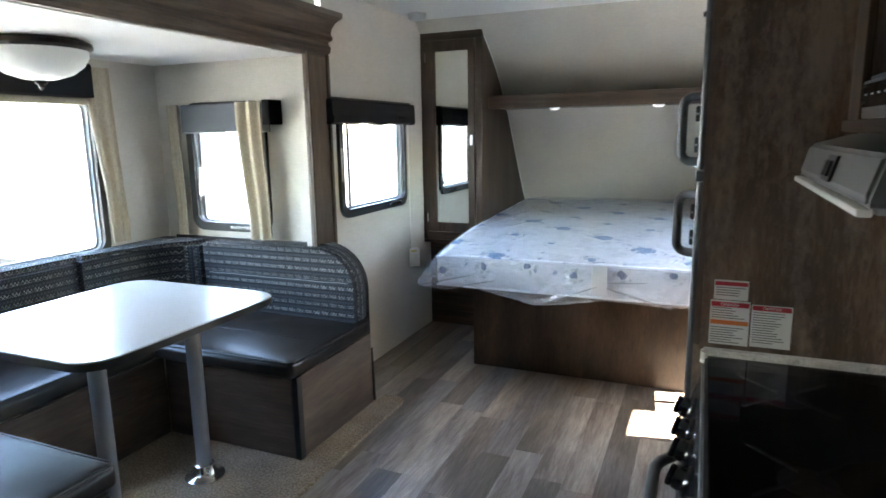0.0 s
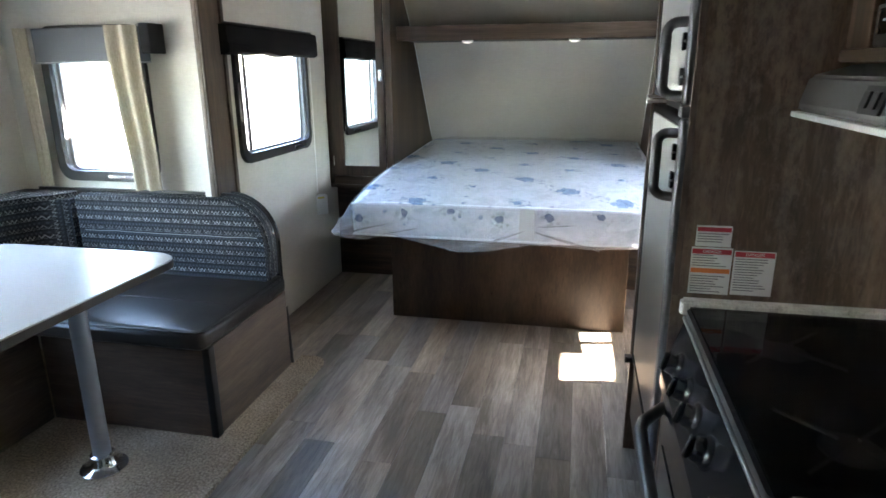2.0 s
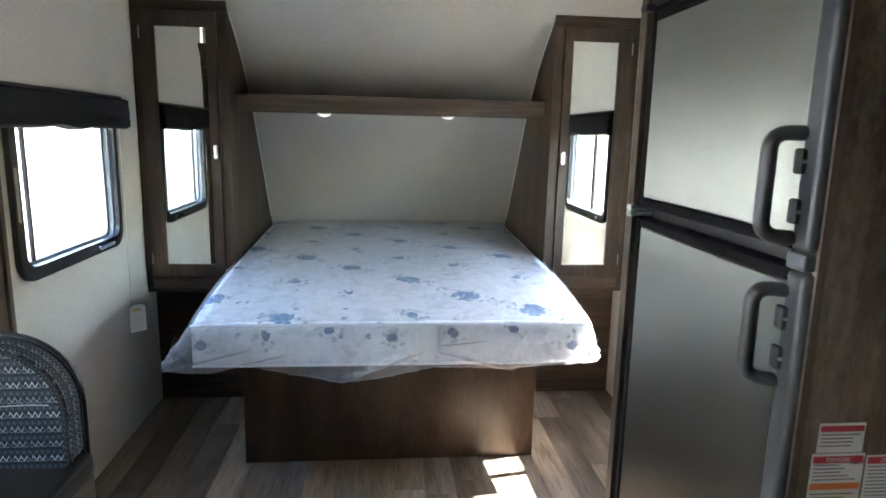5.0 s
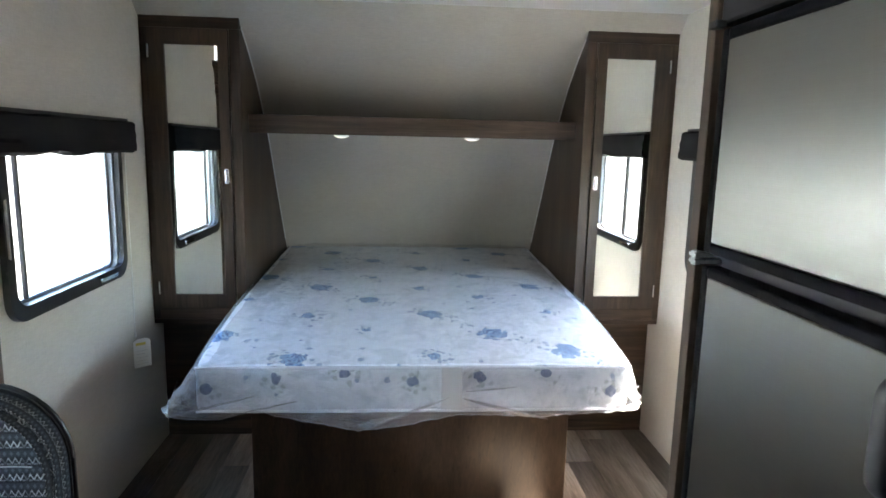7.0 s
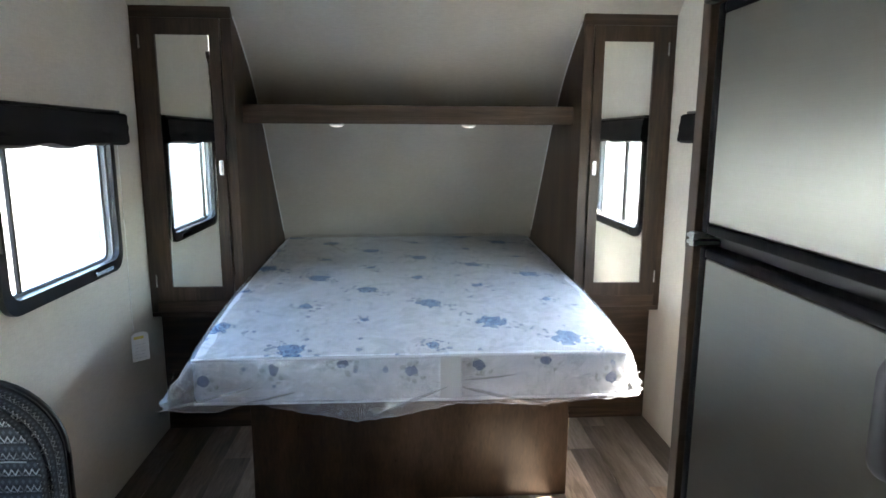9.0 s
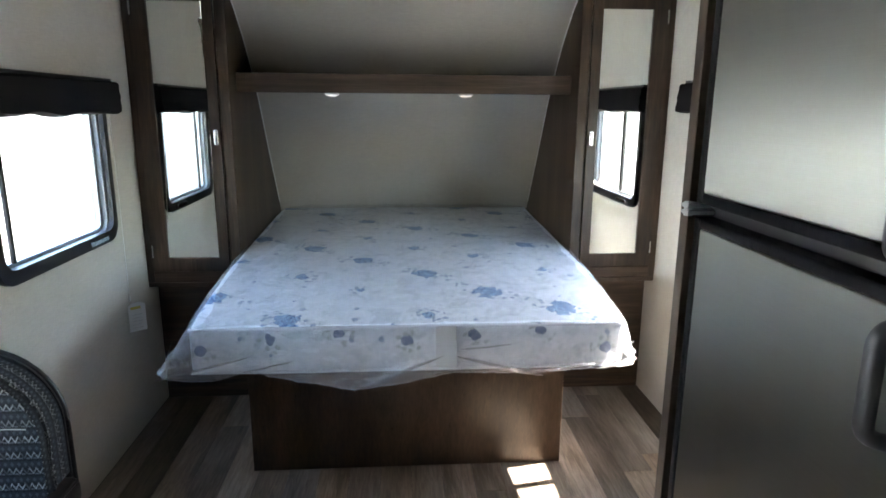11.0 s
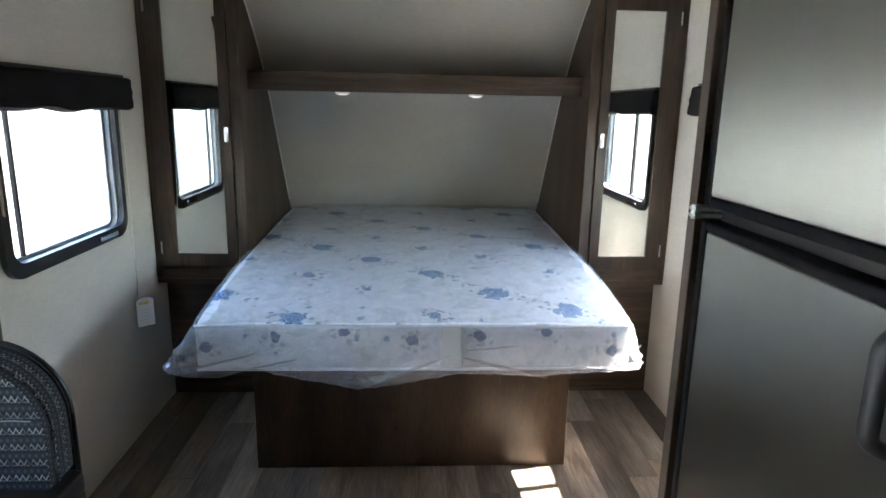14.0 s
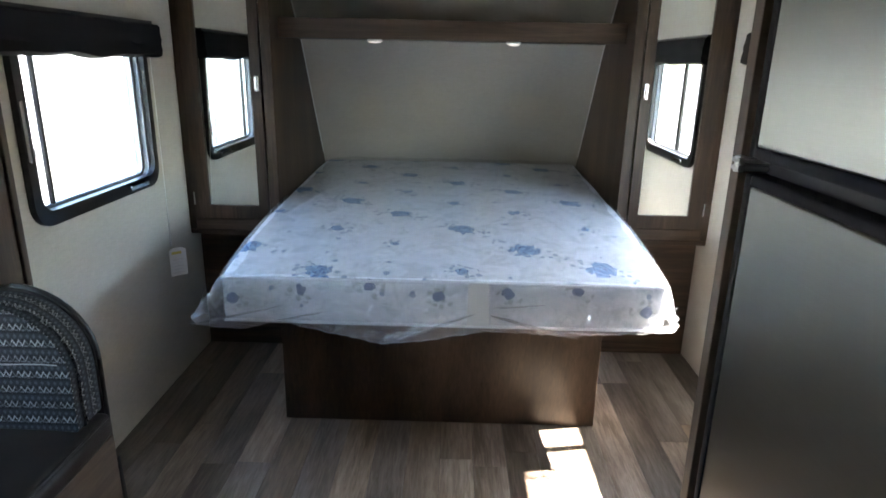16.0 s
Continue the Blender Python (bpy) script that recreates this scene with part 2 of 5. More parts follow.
def finish(name, bm, material, smooth=35):
    bmesh.ops.recalc_face_normals(bm, faces=bm.faces)
    for f in bm.faces:
        f.smooth = bool(smooth)
    if smooth:
        bm.normal_update()
        for e in bm.edges:
            if len(e.link_faces) == 2:
                a, b = (f.calc_area() for f in e.link_faces)
                turn = math.degrees(e.calc_face_angle(0.0))
                if turn > smooth or (turn > 4 and smooth < 60 and max(a, b) > 6 * min(a, b)):
                    e.smooth = False
    me = bpy.data.meshes.new(name)
    bm.to_mesh(me)
    bm.free()
    me.materials.append(material)
    return me


def thing(name, at, label, category, group="", kind=""):
    e = new(name)
    e.empty_display_size = 0.1
    e.matrix_world = Matrix.Translation(at)
    return tagged(e, label, category, group, kind)


def part(name, bm, material, parent, label="", smooth=35):
    ob = new(name, finish(name, bm, material, smooth))
    ob.parent = parent
    if parent.parent is None and parent.type == "EMPTY":
        ob.matrix_parent_inverse = Matrix.Translation(-parent.location)
    return tagged(ob, label) if label else ob


def solid(name, bm, material, label, category, kind="", group="", smooth=35):
    return tagged(new(name, finish(name, bm, material, smooth)), label, category, group, kind)


def wall_holes(bm, place, u0, v0, u1, v1, holes, w0, w1):
    """A wall slab with at most one rectangular hole (u0, v0, u1, v1) through it."""
    outer = [(u0, v0), (u1, v0), (u1, v1), (u0, v1)]
    for a, b, c, d in holes:
        return ring(bm, outer, [(a, b), (c, b), (c, d), (a, d)], place, w0, w1)
    return prism(bm, outer, place, w0, w1)


def side_l(u, v, w):
    return (XL + w, u, v)


def side_r(u, v, w):
    return (XR - w, u, v)


def slide_out(u, v, w):
    return (XS + w, u, v)


def slide_end(u, v, w):
    return (u, YE - w, v)


# ---- structure ----
WL = (3.187, 0.948, 3.945, 1.50)      # window holes: u0, v0, u1, v1
WR = (3.200, 0.965, 3.955, 1.50)
WE = (-2.44, 0.892, -1.953, 1.538)
WO = (0.86, 0.80, 2.53, 1.58)
T = 0.05
solid("wall_west", wall_holes(bmesh.new(), side_l, YE + 0.12, 0, 5.85, CEIL + 0.05, [WL], -T, 0), WALL, "cream linen-textured wallboard side wall", "wall", "structure")
# out of view; dark wood is assumed here to lessen bounced light
solid("wall_west_rear", wall_holes(bmesh.new(), side_l, YB, 0, YN - 0.07, CEIL + 0.05, [], -T, 0), WOOD, "unseen closing side wall, made dark to cut bounced light", "wall", "structure")
solid("wall_west_header", bx((XL - T, YN - 0.07, ZS + 0.02), (XL, YE + 0.07, CEIL + 0.05)), WALL, "cream wallboard above the slide-out opening", "wall", "structure")
solid("wall_east", wall_holes(bmesh.new(), side_r, YB, 0, 5.85, CEIL + 0.05, [WR], -T, 0), WALL, "cream linen-textured wallboard side wall", "wall", "structure")
# unseen too, given dark wood so less light bounces forward
solid("wall_south", bx((XL - T, YB - T, 0), (XR + T, YB, CEIL + 0.05)), WOOD, "unseen closing rear wall, made dark to cut bounced light", "wall", "structure")
solid("ceiling", bx((XL - T, YB - T, CEIL), (XR + T, 4.19, CEIL + 0.05)), CEILM, "plain white ceiling board", "ceiling", "structure")


def slope_y(z):
    """The sloping nose wall, from the ceiling down to the bed's head."""
    pts = [(2.2, 4.12), (2.11, 4.19), (2.02, 4.265), (1.91, 4.43), (1.80, 4.57), (1.73, 4.645), (1.51, 4.845), (1.21, 5.055), (0.86, 5.31), (0.2, 5.72)]
    for (a, p), (b, q) in zip(pts, pts[1:]):
        if z >= b:
            return p + (q - p) * (a - z) / (a - b)
    return pts[-1][1]


bm = bmesh.new()
zs = [CEIL - CEIL * k / 42 for k in range(43)]
front = [(slope_y(z), z) for z in zs]
back = [(y + 0.05, z + 0.03) for y, z in front[::-1]]
prism(bm, front + back, lambda u, v, w: (w, u, v), XL - T, XR + T)
solid("wall_north", bm, NOSE, "sloping cream linen-textured nose wall behind the bed", "wall", "structure")
# slide-out box
solid("wall_slide_out", wall_holes(bmesh.new(), slide_out, YN - T, 0, YE + T, ZS + T, [WO], -T, 0), WALL, "cream wallboard outer wall of the slide-out", "wall", "structure")
solid("wall_slide_north", wall_holes(bmesh.new(), slide_end, XS, 0, XL - 0.03, ZS, [WE], -T, 0), WALL, "cream wallboard end wall of the slide-out", "wall", "structure")
solid("wall_slide_south", bx((XS, YN - T, 0), (XL - 0.03, YN, ZS)), WALL, "cream wallboard end wall of the slide-out", "wall", "structure")
solid("ceiling_slide", bx((XS, YN - T, ZS), (XL - T - 0.002, YE + T, ZS + T)), CEILM, "plain white ceiling board of the slide-out", "ceiling", "structure")
floor = solid("floor", bx((XL - T, YB - T, -0.06), (XR + T, 5.9, -0.005)), mat("dark_subfloor", (0.06, 0.05, 0.042), 0.7), "grey-brown wood plank vinyl floor", "floor", "structure")
CARPET = mat("beige_loop_carpet", (0.24, 0.19, 0.14), 0.95, 0, 0.1)
n = Net(CARPET)
q = n.node("ShaderNodeTexVoronoi", Vector=n.coords(), Scale=230.0).outputs["Distance"]
s = n.noise(n.coords(), 120.0, 3)
big = n.noise(n.coords(), 4.0, 3)
n.base(n.ramp(n.math("ADD", n.math("MULTIPLY", s, 0.7), n.math("MULTIPLY", big, 0.3)), (0.35, (0.17, 0.128, 0.092)), (0.5, (0.33, 0.258, 0.188)), (0.66, (0.56, 0.45, 0.34))))
n.bump(n.math("SUBTRACT", s, q), 0.8, 0.004)
bm = bmesh.new()
prism(bm, [(XS, YN), (-1.21, YN)] + [(-1.27 + 0.06 * math.cos(radians(a)), 2.98 + 0.06 * math.sin(radians(a))) for a in range(0, 91, 15)] + [(-1.345, 3.04), (-1.345, YE), (XS, YE)], lambda u, v, w: (u, v, w), -0.004, 0.016)
solid("carpet", bm, CARPET, "beige speckled loop carpet on the slide-out floor", "carpet", "structure")

solid("jamb", bx((XL - 0.0295, 2.896, 0), (XL, YE + 0.1195, 1.7875)), WALL, "cream wallboard jamb of the slide-out opening", "wall", "structure")

# opening trim: upright board and cornice with a mitred return
tr = thing("trim", (XL, YE, 0), "worn brown wooden trim board beside the slide-out opening", "trim", kind="structure")
part("board", bx((XL + 0.0005, 2.892, 0.0), (XL + 0.022, 3.085, 1.775), 0.004), WOOD_PALE, tr)
part("edge_bead", bx((XL + 0.022, 2.892, 0.0), (XL + 0.034, 2.907, 1.775), 0.004), WOOD, tr)
part("edge_bead", bx((XL + 0.022, 3.062, 0.0), (XL + 0.034, 3.085, 1.775), 0.004), WOOD, tr)
prof = [(0.0, 1.761), (0.028, 1.761), (0.03, 1.776), (0.042, 1.788), (0.046, 1.811), (0.036, 1.826), (0.036, 1.838), (0.052, 1.844), (0.056, 1.861), (0.048, 1.876), (0.052, 1.901), (0.07, 1.931), (0.096, 1.951), (0.104, 1.956), (0.104, 1.981), (0.0, 1.981)]
bm = bmesh.new()
rows_ = [[bm.verts.new(p) for p in ((XL + 0.8 * d, YN - 0.4, z), (XL + 0.8 * d, 3.062 + 0.8 * d, z), (XL - 0.002, 3.062 + 0.8 * d, z))] for d, z in prof]
for a, b in zip(rows_, rows_[1:]):
    for k in range(2):
        bm.faces.new((a[k], a[k + 1], b[k + 1], b[k]))
bm.faces.new([r[0] for r in rows_])
solid("cornice", bm, WOOD_PALE_Y, "brown wooden cornice moulding over the slide-out opening", "cornice", "structure", smooth=25)


# ---- windows ----
RUBBER = mat("black_window_frame", (0.012, 0.012, 0.013), 0.42)
REVEAL = mat("grey_painted_reveal", (0.30, 0.315, 0.33), 0.4)
ALU = mat("dull_aluminium", (0.42, 0.43, 0.44), 0.4, 1.0)


def window(name, place, u0, v0, u1, v1, bar=None, label="", lip=0.022, r=0.065, half=0.010):
    c = place((u0 + u1) / 2, v0, 0)
    w = thing(name, c, label, "window", kind="structure")
    e = 0.022
    part("window_frame", ring(bmesh.new(), rounded(u0 - e, v0 - e, u1 + e, v1 + e, r + 0.01), rounded(u0 + 0.017, v0 + 0.024, u1 - 0.010, v1 - 0.010, r - 0.014), place, 0.002, lip), RUBBER, w)
    part("reveal", ring(bmesh.new(), rounded(u0 + 0.001, v0 + 0.001, u1 - 0.001, v1 - 0.001, 0.03), rounded(u0 + 0.018, v0 + 0.018, u1 - 0.018, v1 - 0.018, r - 0.02), place, -0.055, -0.002), REVEAL, w, "grey painted metal reveal")
    part("sash", ring(bmesh.new(), rounded(u0 + 0.0185, v0 + 0.0185, u1 - 0.0185, v1 - 0.0185, r - 0.021), rounded(u0 + 0.032, v0 + 0.032, u1 - 0.032, v1 - 0.032, r - 0.034), place, -0.04, -0.022), ALU, w)
    g = part("pane", prism(bmesh.new(), rounded(u0 + 0.032, v0 + 0.032, u1 - 0.032, v1 - 0.032, r - 0.034), place, -0.034, -0.030), GLASS, w, smooth=0)
    g.visible_shadow = False
    if bar:
        part("mullion", prism(bmesh.new(), [(bar - half, v0 + 0.0325), (bar + half, v0 + 0.0325), (bar + half, v1 - 0.0325), (bar - half, v1 - 0.0325)], place, -0.022, -0.010), RUBBER, w)
    part("latch", prism(bmesh.new(), rounded(u1 - 0.24, v0 - 0.006, u1 - 0.10, v0 + 0.010, 0.006), place, lip + 0.0005, lip + 0.012), CHROME, w, "chrome latch")
    return w


window("window_1", side_l, *WL, bar=3.306, half=0.006, label="black-framed trailer window with rounded corners")
window("window_2", side_r, *WR, bar=3.64, half=0.017, label="black-framed sliding trailer window with a dark mullion")
window("window_3", slide_end, *WE, label="narrow black-framed window in the slide-out's end wall")
window("window_4", slide_out, *WO, bar=1.65, label="wide black-framed dinette window")

# ---- outdoors ----
GRAVEL = mat("grey_gravel", (0.2, 0.19, 0.17), 0.9)
n = Net(GRAVEL)
n.base(n.ramp(n.noise(n.coords(), 6.0, 8, 0.7), (0.3, (0.075, 0.073, 0.068)), (0.7, (0.16, 0.155, 0.145))))
gm = bmesh.new()
bmesh.ops.create_grid(gm, x_segments=2, y_segments=2, size=3000, matrix=Matrix.Translation((0, 0, -0.8)))
solid("ground", gm, GRAVEL, "grey gravel sales lot", "ground", "structure")


# ---- bed ----
BX, BW, MF, MH = -0.412, 0.786, 3.425, 5.30   # mattress: middle line, half width, foot and head


def top_z(y):
    pts = [(3.42, 0.704), (3.50, 0.724), (3.70, 0.758), (4.0, 0.788), (4.3, 0.803), (5.32, 0.842)]
    if y <= pts[0][0]:
        return pts[0][1]
    for (a, p), (b, q) in zip(pts, pts[1:]):
        if y <= b:
            return p + (q - p) * (y - a) / (b - a)
    return pts[-1][1]


bed_base = thing("bed_base", (XM, 4.2, 0), "dark walnut-look plywood bed base box on the floor", "bed base")
part("front_panel", bx((-1.06, 3.66, 0.0), (0.218, 3.678, 0.545), 0.002), wood("bed_panel_wood", "z", (0.019, 0.011, 0.006), (0.048, 0.029, 0.017), (0.090, 0.058, 0.036), 0.32, 0, 2.1, 0.22, 1.0), bed_base)
part("side_panel", bx((-1.06, 3.6785, 0.0), (-1.042, 5.2, 0.545), 0.002), WOOD, bed_base)
part("side_panel", bx((0.20, 3.6785, 0.0), (0.218, 5.2, 0.545), 0.002), WOOD, bed_base)
part("platform", bx((-1.06, 3.66, 0.5455), (0.218, 5.2, 0.56), 0.002), WOOD, bed_base)

PRINT = mat("blue_rose_ticking", (0.66, 0.69, 0.78), 0.75, 0, 0.2)
n = Net(PRINT)
sp = n.node("ShaderNodeSeparateXYZ", Vector=n.coords())
flat = n.node("ShaderNodeCombineXYZ", X=sp.outputs[0], Y=n.math("ADD", sp.outputs[1], sp.outputs[2]), Z=0.0).outputs[0]
fine = n.noise(flat, 150.0, 2, 0.6)
leafy = n.noise(flat, 30.0, 1, 0.4, 0.5)
lv = n.node("ShaderNodeTexVoronoi", Vector=n.mix(0.012, flat, n.node("ShaderNodeTexNoise", Vector=flat, Scale=40.0).outputs["Color"]), Scale=38.0, Randomness=1.0)
lv.voronoi_dimensions = "2D"
leaf_on = n.math("MULTIPLY", n.math("LESS_THAN", lv.outputs["Distance"], 0.36), n.math("GREATER_THAN", n.node("ShaderNodeSeparateColor", Color=lv.outputs["Color"]).outputs[0], 0.40))


def blossoms(scale, size, share, seed):
    """Printed blossoms in scattered cells: the flower, its rings, and the sprig of leaves round it."""
    at = n.node("ShaderNodeVectorMath")
    n.t.links.new(flat, at.inputs[0])
    at.inputs[1].default_value = (seed, seed * 0.7, 0)
    vo = n.node("ShaderNodeTexVoronoi", Vector=at.outputs[0], Scale=scale, Randomness=0.62)
    vo.voronoi_dimensions = "2D"
    rad = n.math("DIVIDE", vo.outputs["Distance"], scale)
    rnd = n.node("ShaderNodeSeparateColor", Color=vo.outputs["Color"])
    on = n.math("LESS_THAN", rnd.outputs[2], share)
    ragged = n.math("MULTIPLY_ADD", leafy, 2.0, 0.0)
    edge = n.math("MULTIPLY", ragged, n.math("MULTIPLY_ADD", rnd.outputs[1], size * 0.5, size * 0.75))
    inside = n.math("LESS_THAN", rad, edge)
    rings = n.math("SINE", n.math("MULTIPLY_ADD", rad, 300.0, n.math("MULTIPLY", leafy, 30.0)))
    near = n.math("LESS_THAN", rad, n.math("MULTIPLY", edge, 1.9))
    sprig = n.math("MULTIPLY", leaf_on, near)
    return n.math("MULTIPLY", inside, on), rings, n.math("MULTIPLY", sprig, on)


on_top = n.math("GREATER_THAN", sp.outputs[1], MF + 0.016)
on_front = n.math("SUBTRACT", 1.0, on_top)


def roses(du, dv, size, cell):
    """Rose and sprig round the offset (du, dv): the flower, its petal rings, the leaves beside it."""
    rad = n.math("SQRT", n.math("ADD", n.math("MULTIPLY", du, du), n.math("MULTIPLY", dv, dv)))
    edge = n.math("MULTIPLY", n.math("MULTIPLY_ADD", leafy, 1.5, 0.25), size)
    flower = n.math("LESS_THAN", rad, edge)
    rings = n.math("SINE", n.math("MULTIPLY_ADD", rad, 330.0, n.math("MULTIPLY_ADD", leafy, 26.0, n.math("MULTIPLY", cell, 5.0))))
    side = n.math("SUBTRACT", n.math("ABSOLUTE", n.math("ADD", n.math("MULTIPLY", du, 0.5), dv)), 0.045)
    near = n.math("MULTIPLY", n.math("LESS_THAN", rad, n.math("MULTIPLY", size, 2.9)), n.math("LESS_THAN", side, 0.0))
    return flower, rings, n.math("MULTIPLY", n.math("MULTIPLY", leaf_on, near), n.math("SUBTRACT", 1.0, flower))


# on top the roses stand in slanting rows
u = n.math("DIVIDE", n.math("SUBTRACT", 0.163, sp.outputs[0]), 0.262)
v = n.math("DIVIDE", n.math("SUBTRACT", n.math("SUBTRACT", sp.outputs[1], 3.51), n.math("MULTIPLY", u, 0.19)), 0.395)
ru, rv = n.math("ROUND", u), n.math("ROUND", v)
lu, lv_ = n.math("SUBTRACT", u, ru), n.math("SUBTRACT", v, rv)
cell_at = n.node("ShaderNodeCombineXYZ", X=ru, Y=rv, Z=0.0).outputs[0]
rnd_c = n.node("ShaderNodeSeparateColor", Color=n.node("ShaderNodeTexWhiteNoise", Vector=cell_at).outputs["Color"])
du = n.math("MULTIPLY_ADD", lu, -0.262, n.math("MULTIPLY_ADD", rnd_c.outputs[0], 0.05, -0.025))
dv = n.math("ADD", n.math("MULTIPLY", lu, 0.19), n.math("MULTIPLY_ADD", lv_, 0.395, n.math("MULTIPLY_ADD", rnd_c.outputs[1], 0.05, -0.025)))
odd = n.math("ABSOLUTE", n.math("MODULO", rv, 2.0))
size = n.math("MULTIPLY_ADD", odd, -0.026, n.math("MULTIPLY_ADD", rnd_c.outputs[2], 0.010, 0.042))
big_m, big_r, big_l = (n.math("MULTIPLY", q, on_top) for q in roses(du, dv, size, rnd_c.outputs[0]))
# along the border one row of buds
fu = n.math("DIVIDE", n.math("ADD", sp.outputs[0], 0.915), 0.243)
rfu = n.math("ROUND", fu)
rnd_f = n.node("ShaderNodeSeparateColor", Color=n.node("ShaderNodeTexWhiteNoise", Vector=n.node("ShaderNodeCombineXYZ", X=rfu, Y=7.0, Z=0.0).outputs[0]).outputs["Color"])
fdu = n.math("MULTIPLY", n.math("SUBTRACT", fu, rfu), 0.243)
fdv = n.math("SUBTRACT", sp.outputs[2], n.math("MULTIPLY_ADD", rnd_f.outputs[0], 0.08, 0.605))
frn_m, frn_r, frn_l = (n.math("MULTIPLY", q, on_front) for q in roses(fdu, fdv, 0.020, rnd_f.outputs[1]))
sml_m, sml_r, sml_l = blossoms(9.0, 0.009, 0.34, 3.3)
c = n.ramp(n.noise(flat, 24.0, 4), (0.35, (0.70, 0.735, 0.765)), (0.7, (0.82, 0.84, 0.855)))
spray = n.math("MULTIPLY", n.math("GREATER_THAN", n.noise(flat, 11.0, 3, 0.6, 0.8), 0.56), n.math("GREATER_THAN", fine, 0.42))
c = n.mix(n.math("MULTIPLY", spray, 0.34), c, (0.38, 0.44, 0.46))
c = n.mix(n.math("MULTIPLY", big_l, 0.75), c, (0.17, 0.25, 0.36))
c = n.mix(n.math("MULTIPLY", frn_l, 0.6), c, (0.33, 0.36, 0.33))
c = n.mix(n.math("MULTIPLY", frn_m, 0.85), c, (0.05, 0.10, 0.24))
c = n.mix(n.math("MULTIPLY", sml_l, 0.4), c, (0.30, 0.37, 0.46))
c = n.mix(n.math("MULTIPLY", sml_m, 0.75), c, (0.15, 0.23, 0.38))
c = n.mix(n.math("MULTIPLY", big_m, 0.92), c, n.ramp(n.math("MULTIPLY_ADD", big_r, 0.35, fine), (0.25, (0.02, 0.08, 0.24)), (0.80, (0.24, 0.45, 0.70))))
n.base(c)
n.bump(n.noise(flat, 30.0, 4), 0.3, 0.004)


def bed_shape(p):
    t = (p.z - 0.53) / 0.185
    lowest = 0.53 + 0.031 * max(0, min(1, (p.y - MF) / 0.24))
    z = lowest + (top_z(p.y) - lowest) * t
    return Vector((p.x, p.y, z + 0.004 * noise.noise(p * 5)))


mattress = solid("mattress", soft_box((BX - BW, MF, 0.53), (BX + BW, MH, 0.715), 0.028, (44, 52, 5), 0.0, bed_shape), PRINT, "white mattress printed with blue roses on the bed base", "mattress")

PIPE = mat("white_piping", (0.76, 0.77, 0.80), 0.6)
for dz in (0.0, 1.0):
    pts = []
    for k in range(41):
        t = k / 40
        xx = BX + (BW - 0.003) * (2 * t - 1)
        pts.append((xx, MF + 0.004 - 0.004 * math.sin(math.pi * t), (top_z(MF) - 0.004 if dz == 0 else 0.540) + 0.003 * noise.noise(Vector((xx * 5, dz, 1)))))
    part("piping", tube(bmesh.new(), pts, 0.0055, 6), PIPE, mattress, "white piping along the mattress edge")

# ---- wardrobe towers ----
def tower(sgn):
    x = lambda d: XM + sgn * d          # d: distance from the bed's middle line
    def b(d0, y0, z0, d1, y1, z1, bev=0.003):
        return bx((min(x(d0), x(d1)), y0, z0), (max(x(d0), x(d1)), y1, z1), bev)
    w = thing("wardrobe", (x(1.0), 4.4, 0), "dark walnut bedside wardrobe with a tall mirror door", "wardrobe", "wardrobes")
    outer = abs(XL - XM) - 0.003
    part("top_rail", b(0.798, YC, 1.985, outer, YC + 0.02, 2.035), WOOD_X, w)
    part("stile", b(outer - 0.03, YC, 0.645, outer, YC + 0.02, 1.9845), WOOD, w)
    part("stile", b(0.798, YC, 0.645, 0.845, YC + 0.02, 1.9845), WOOD, w)
    part("bottom_rail", b(0.8455, YC, 0.645, outer - 0.0305, YC + 0.02, 0.70), WOOD_X, w)
    d = part("door", ring(bmesh.new(), [(0.849, 0.704), (outer - 0.034, 0.704), (outer - 0.034, 1.981), (0.849, 1.981)], [(0.893, 0.768), (1.128, 0.768), (1.128, 1.912), (0.893, 1.912)], lambda u, v, q: (x(u), YC + q, v), -0.012, 0.012), WOOD, w)
    part("mirror", b(0.893, YC - 0.004, 0.768, 1.128, YC + 0.002, 1.912, 0), MIRROR, d, "tall mirror panel", 0)
    part("latch", bx((x(0.868) - 0.010, YC - 0.022, 1.295), (x(0.868) + 0.010, YC - 0.0125, 1.365), 0.008, 3), CHROME, d, "oval chrome finger latch")
    for z in (0.80, 1.88):
        part("hinge", b(outer - 0.045, YC - 0.018, z - 0.03, outer - 0.036, YC - 0.0125, z + 0.03, 0.002), CHROME, d)
    part("ledge", b(0.80, YC + 0.002, 0.622, outer, 4.372, 0.644), WOOD_X, w)
    part("lower_panel", b(0.80, 4.365, 0.0, outer, 4.385, 0.6215), WOOD_X, w)
    part("filler_panel", b(0.6545 if sgn < 0 else 0.6265, 4.367, 0.0, 0.7995, 4.383, 0.552), WOOD_X, w)
    # inner side panel, cut to the sloping wall, slightly splayed
    pts = [(YC + 0.021, 0.6445), (YC + 0.021, 2.034)] + [(slope_y(z) - 0.002, z) for z in [2.03 - 0.06 * k for k in range(24)]] + [(slope_y(0.6445) - 0.002, 0.6445)]
    pts = [p for p in pts if p[0] >= YC + 0.021]
    bm = bmesh.new()
    prism(bm, pts, lambda u, v, q: (x(0.799 + q), u, v), 0.0, 0.016)
    part("side_panel", bm, WOOD, w)
    part("side_edge", tube(bmesh.new(), [(x(0.797), slope_y(z) - 0.004, z) for z in [2.0 - 0.04 * k for k in range(29)]], 0.004, 6), WHITE, w)
    return w


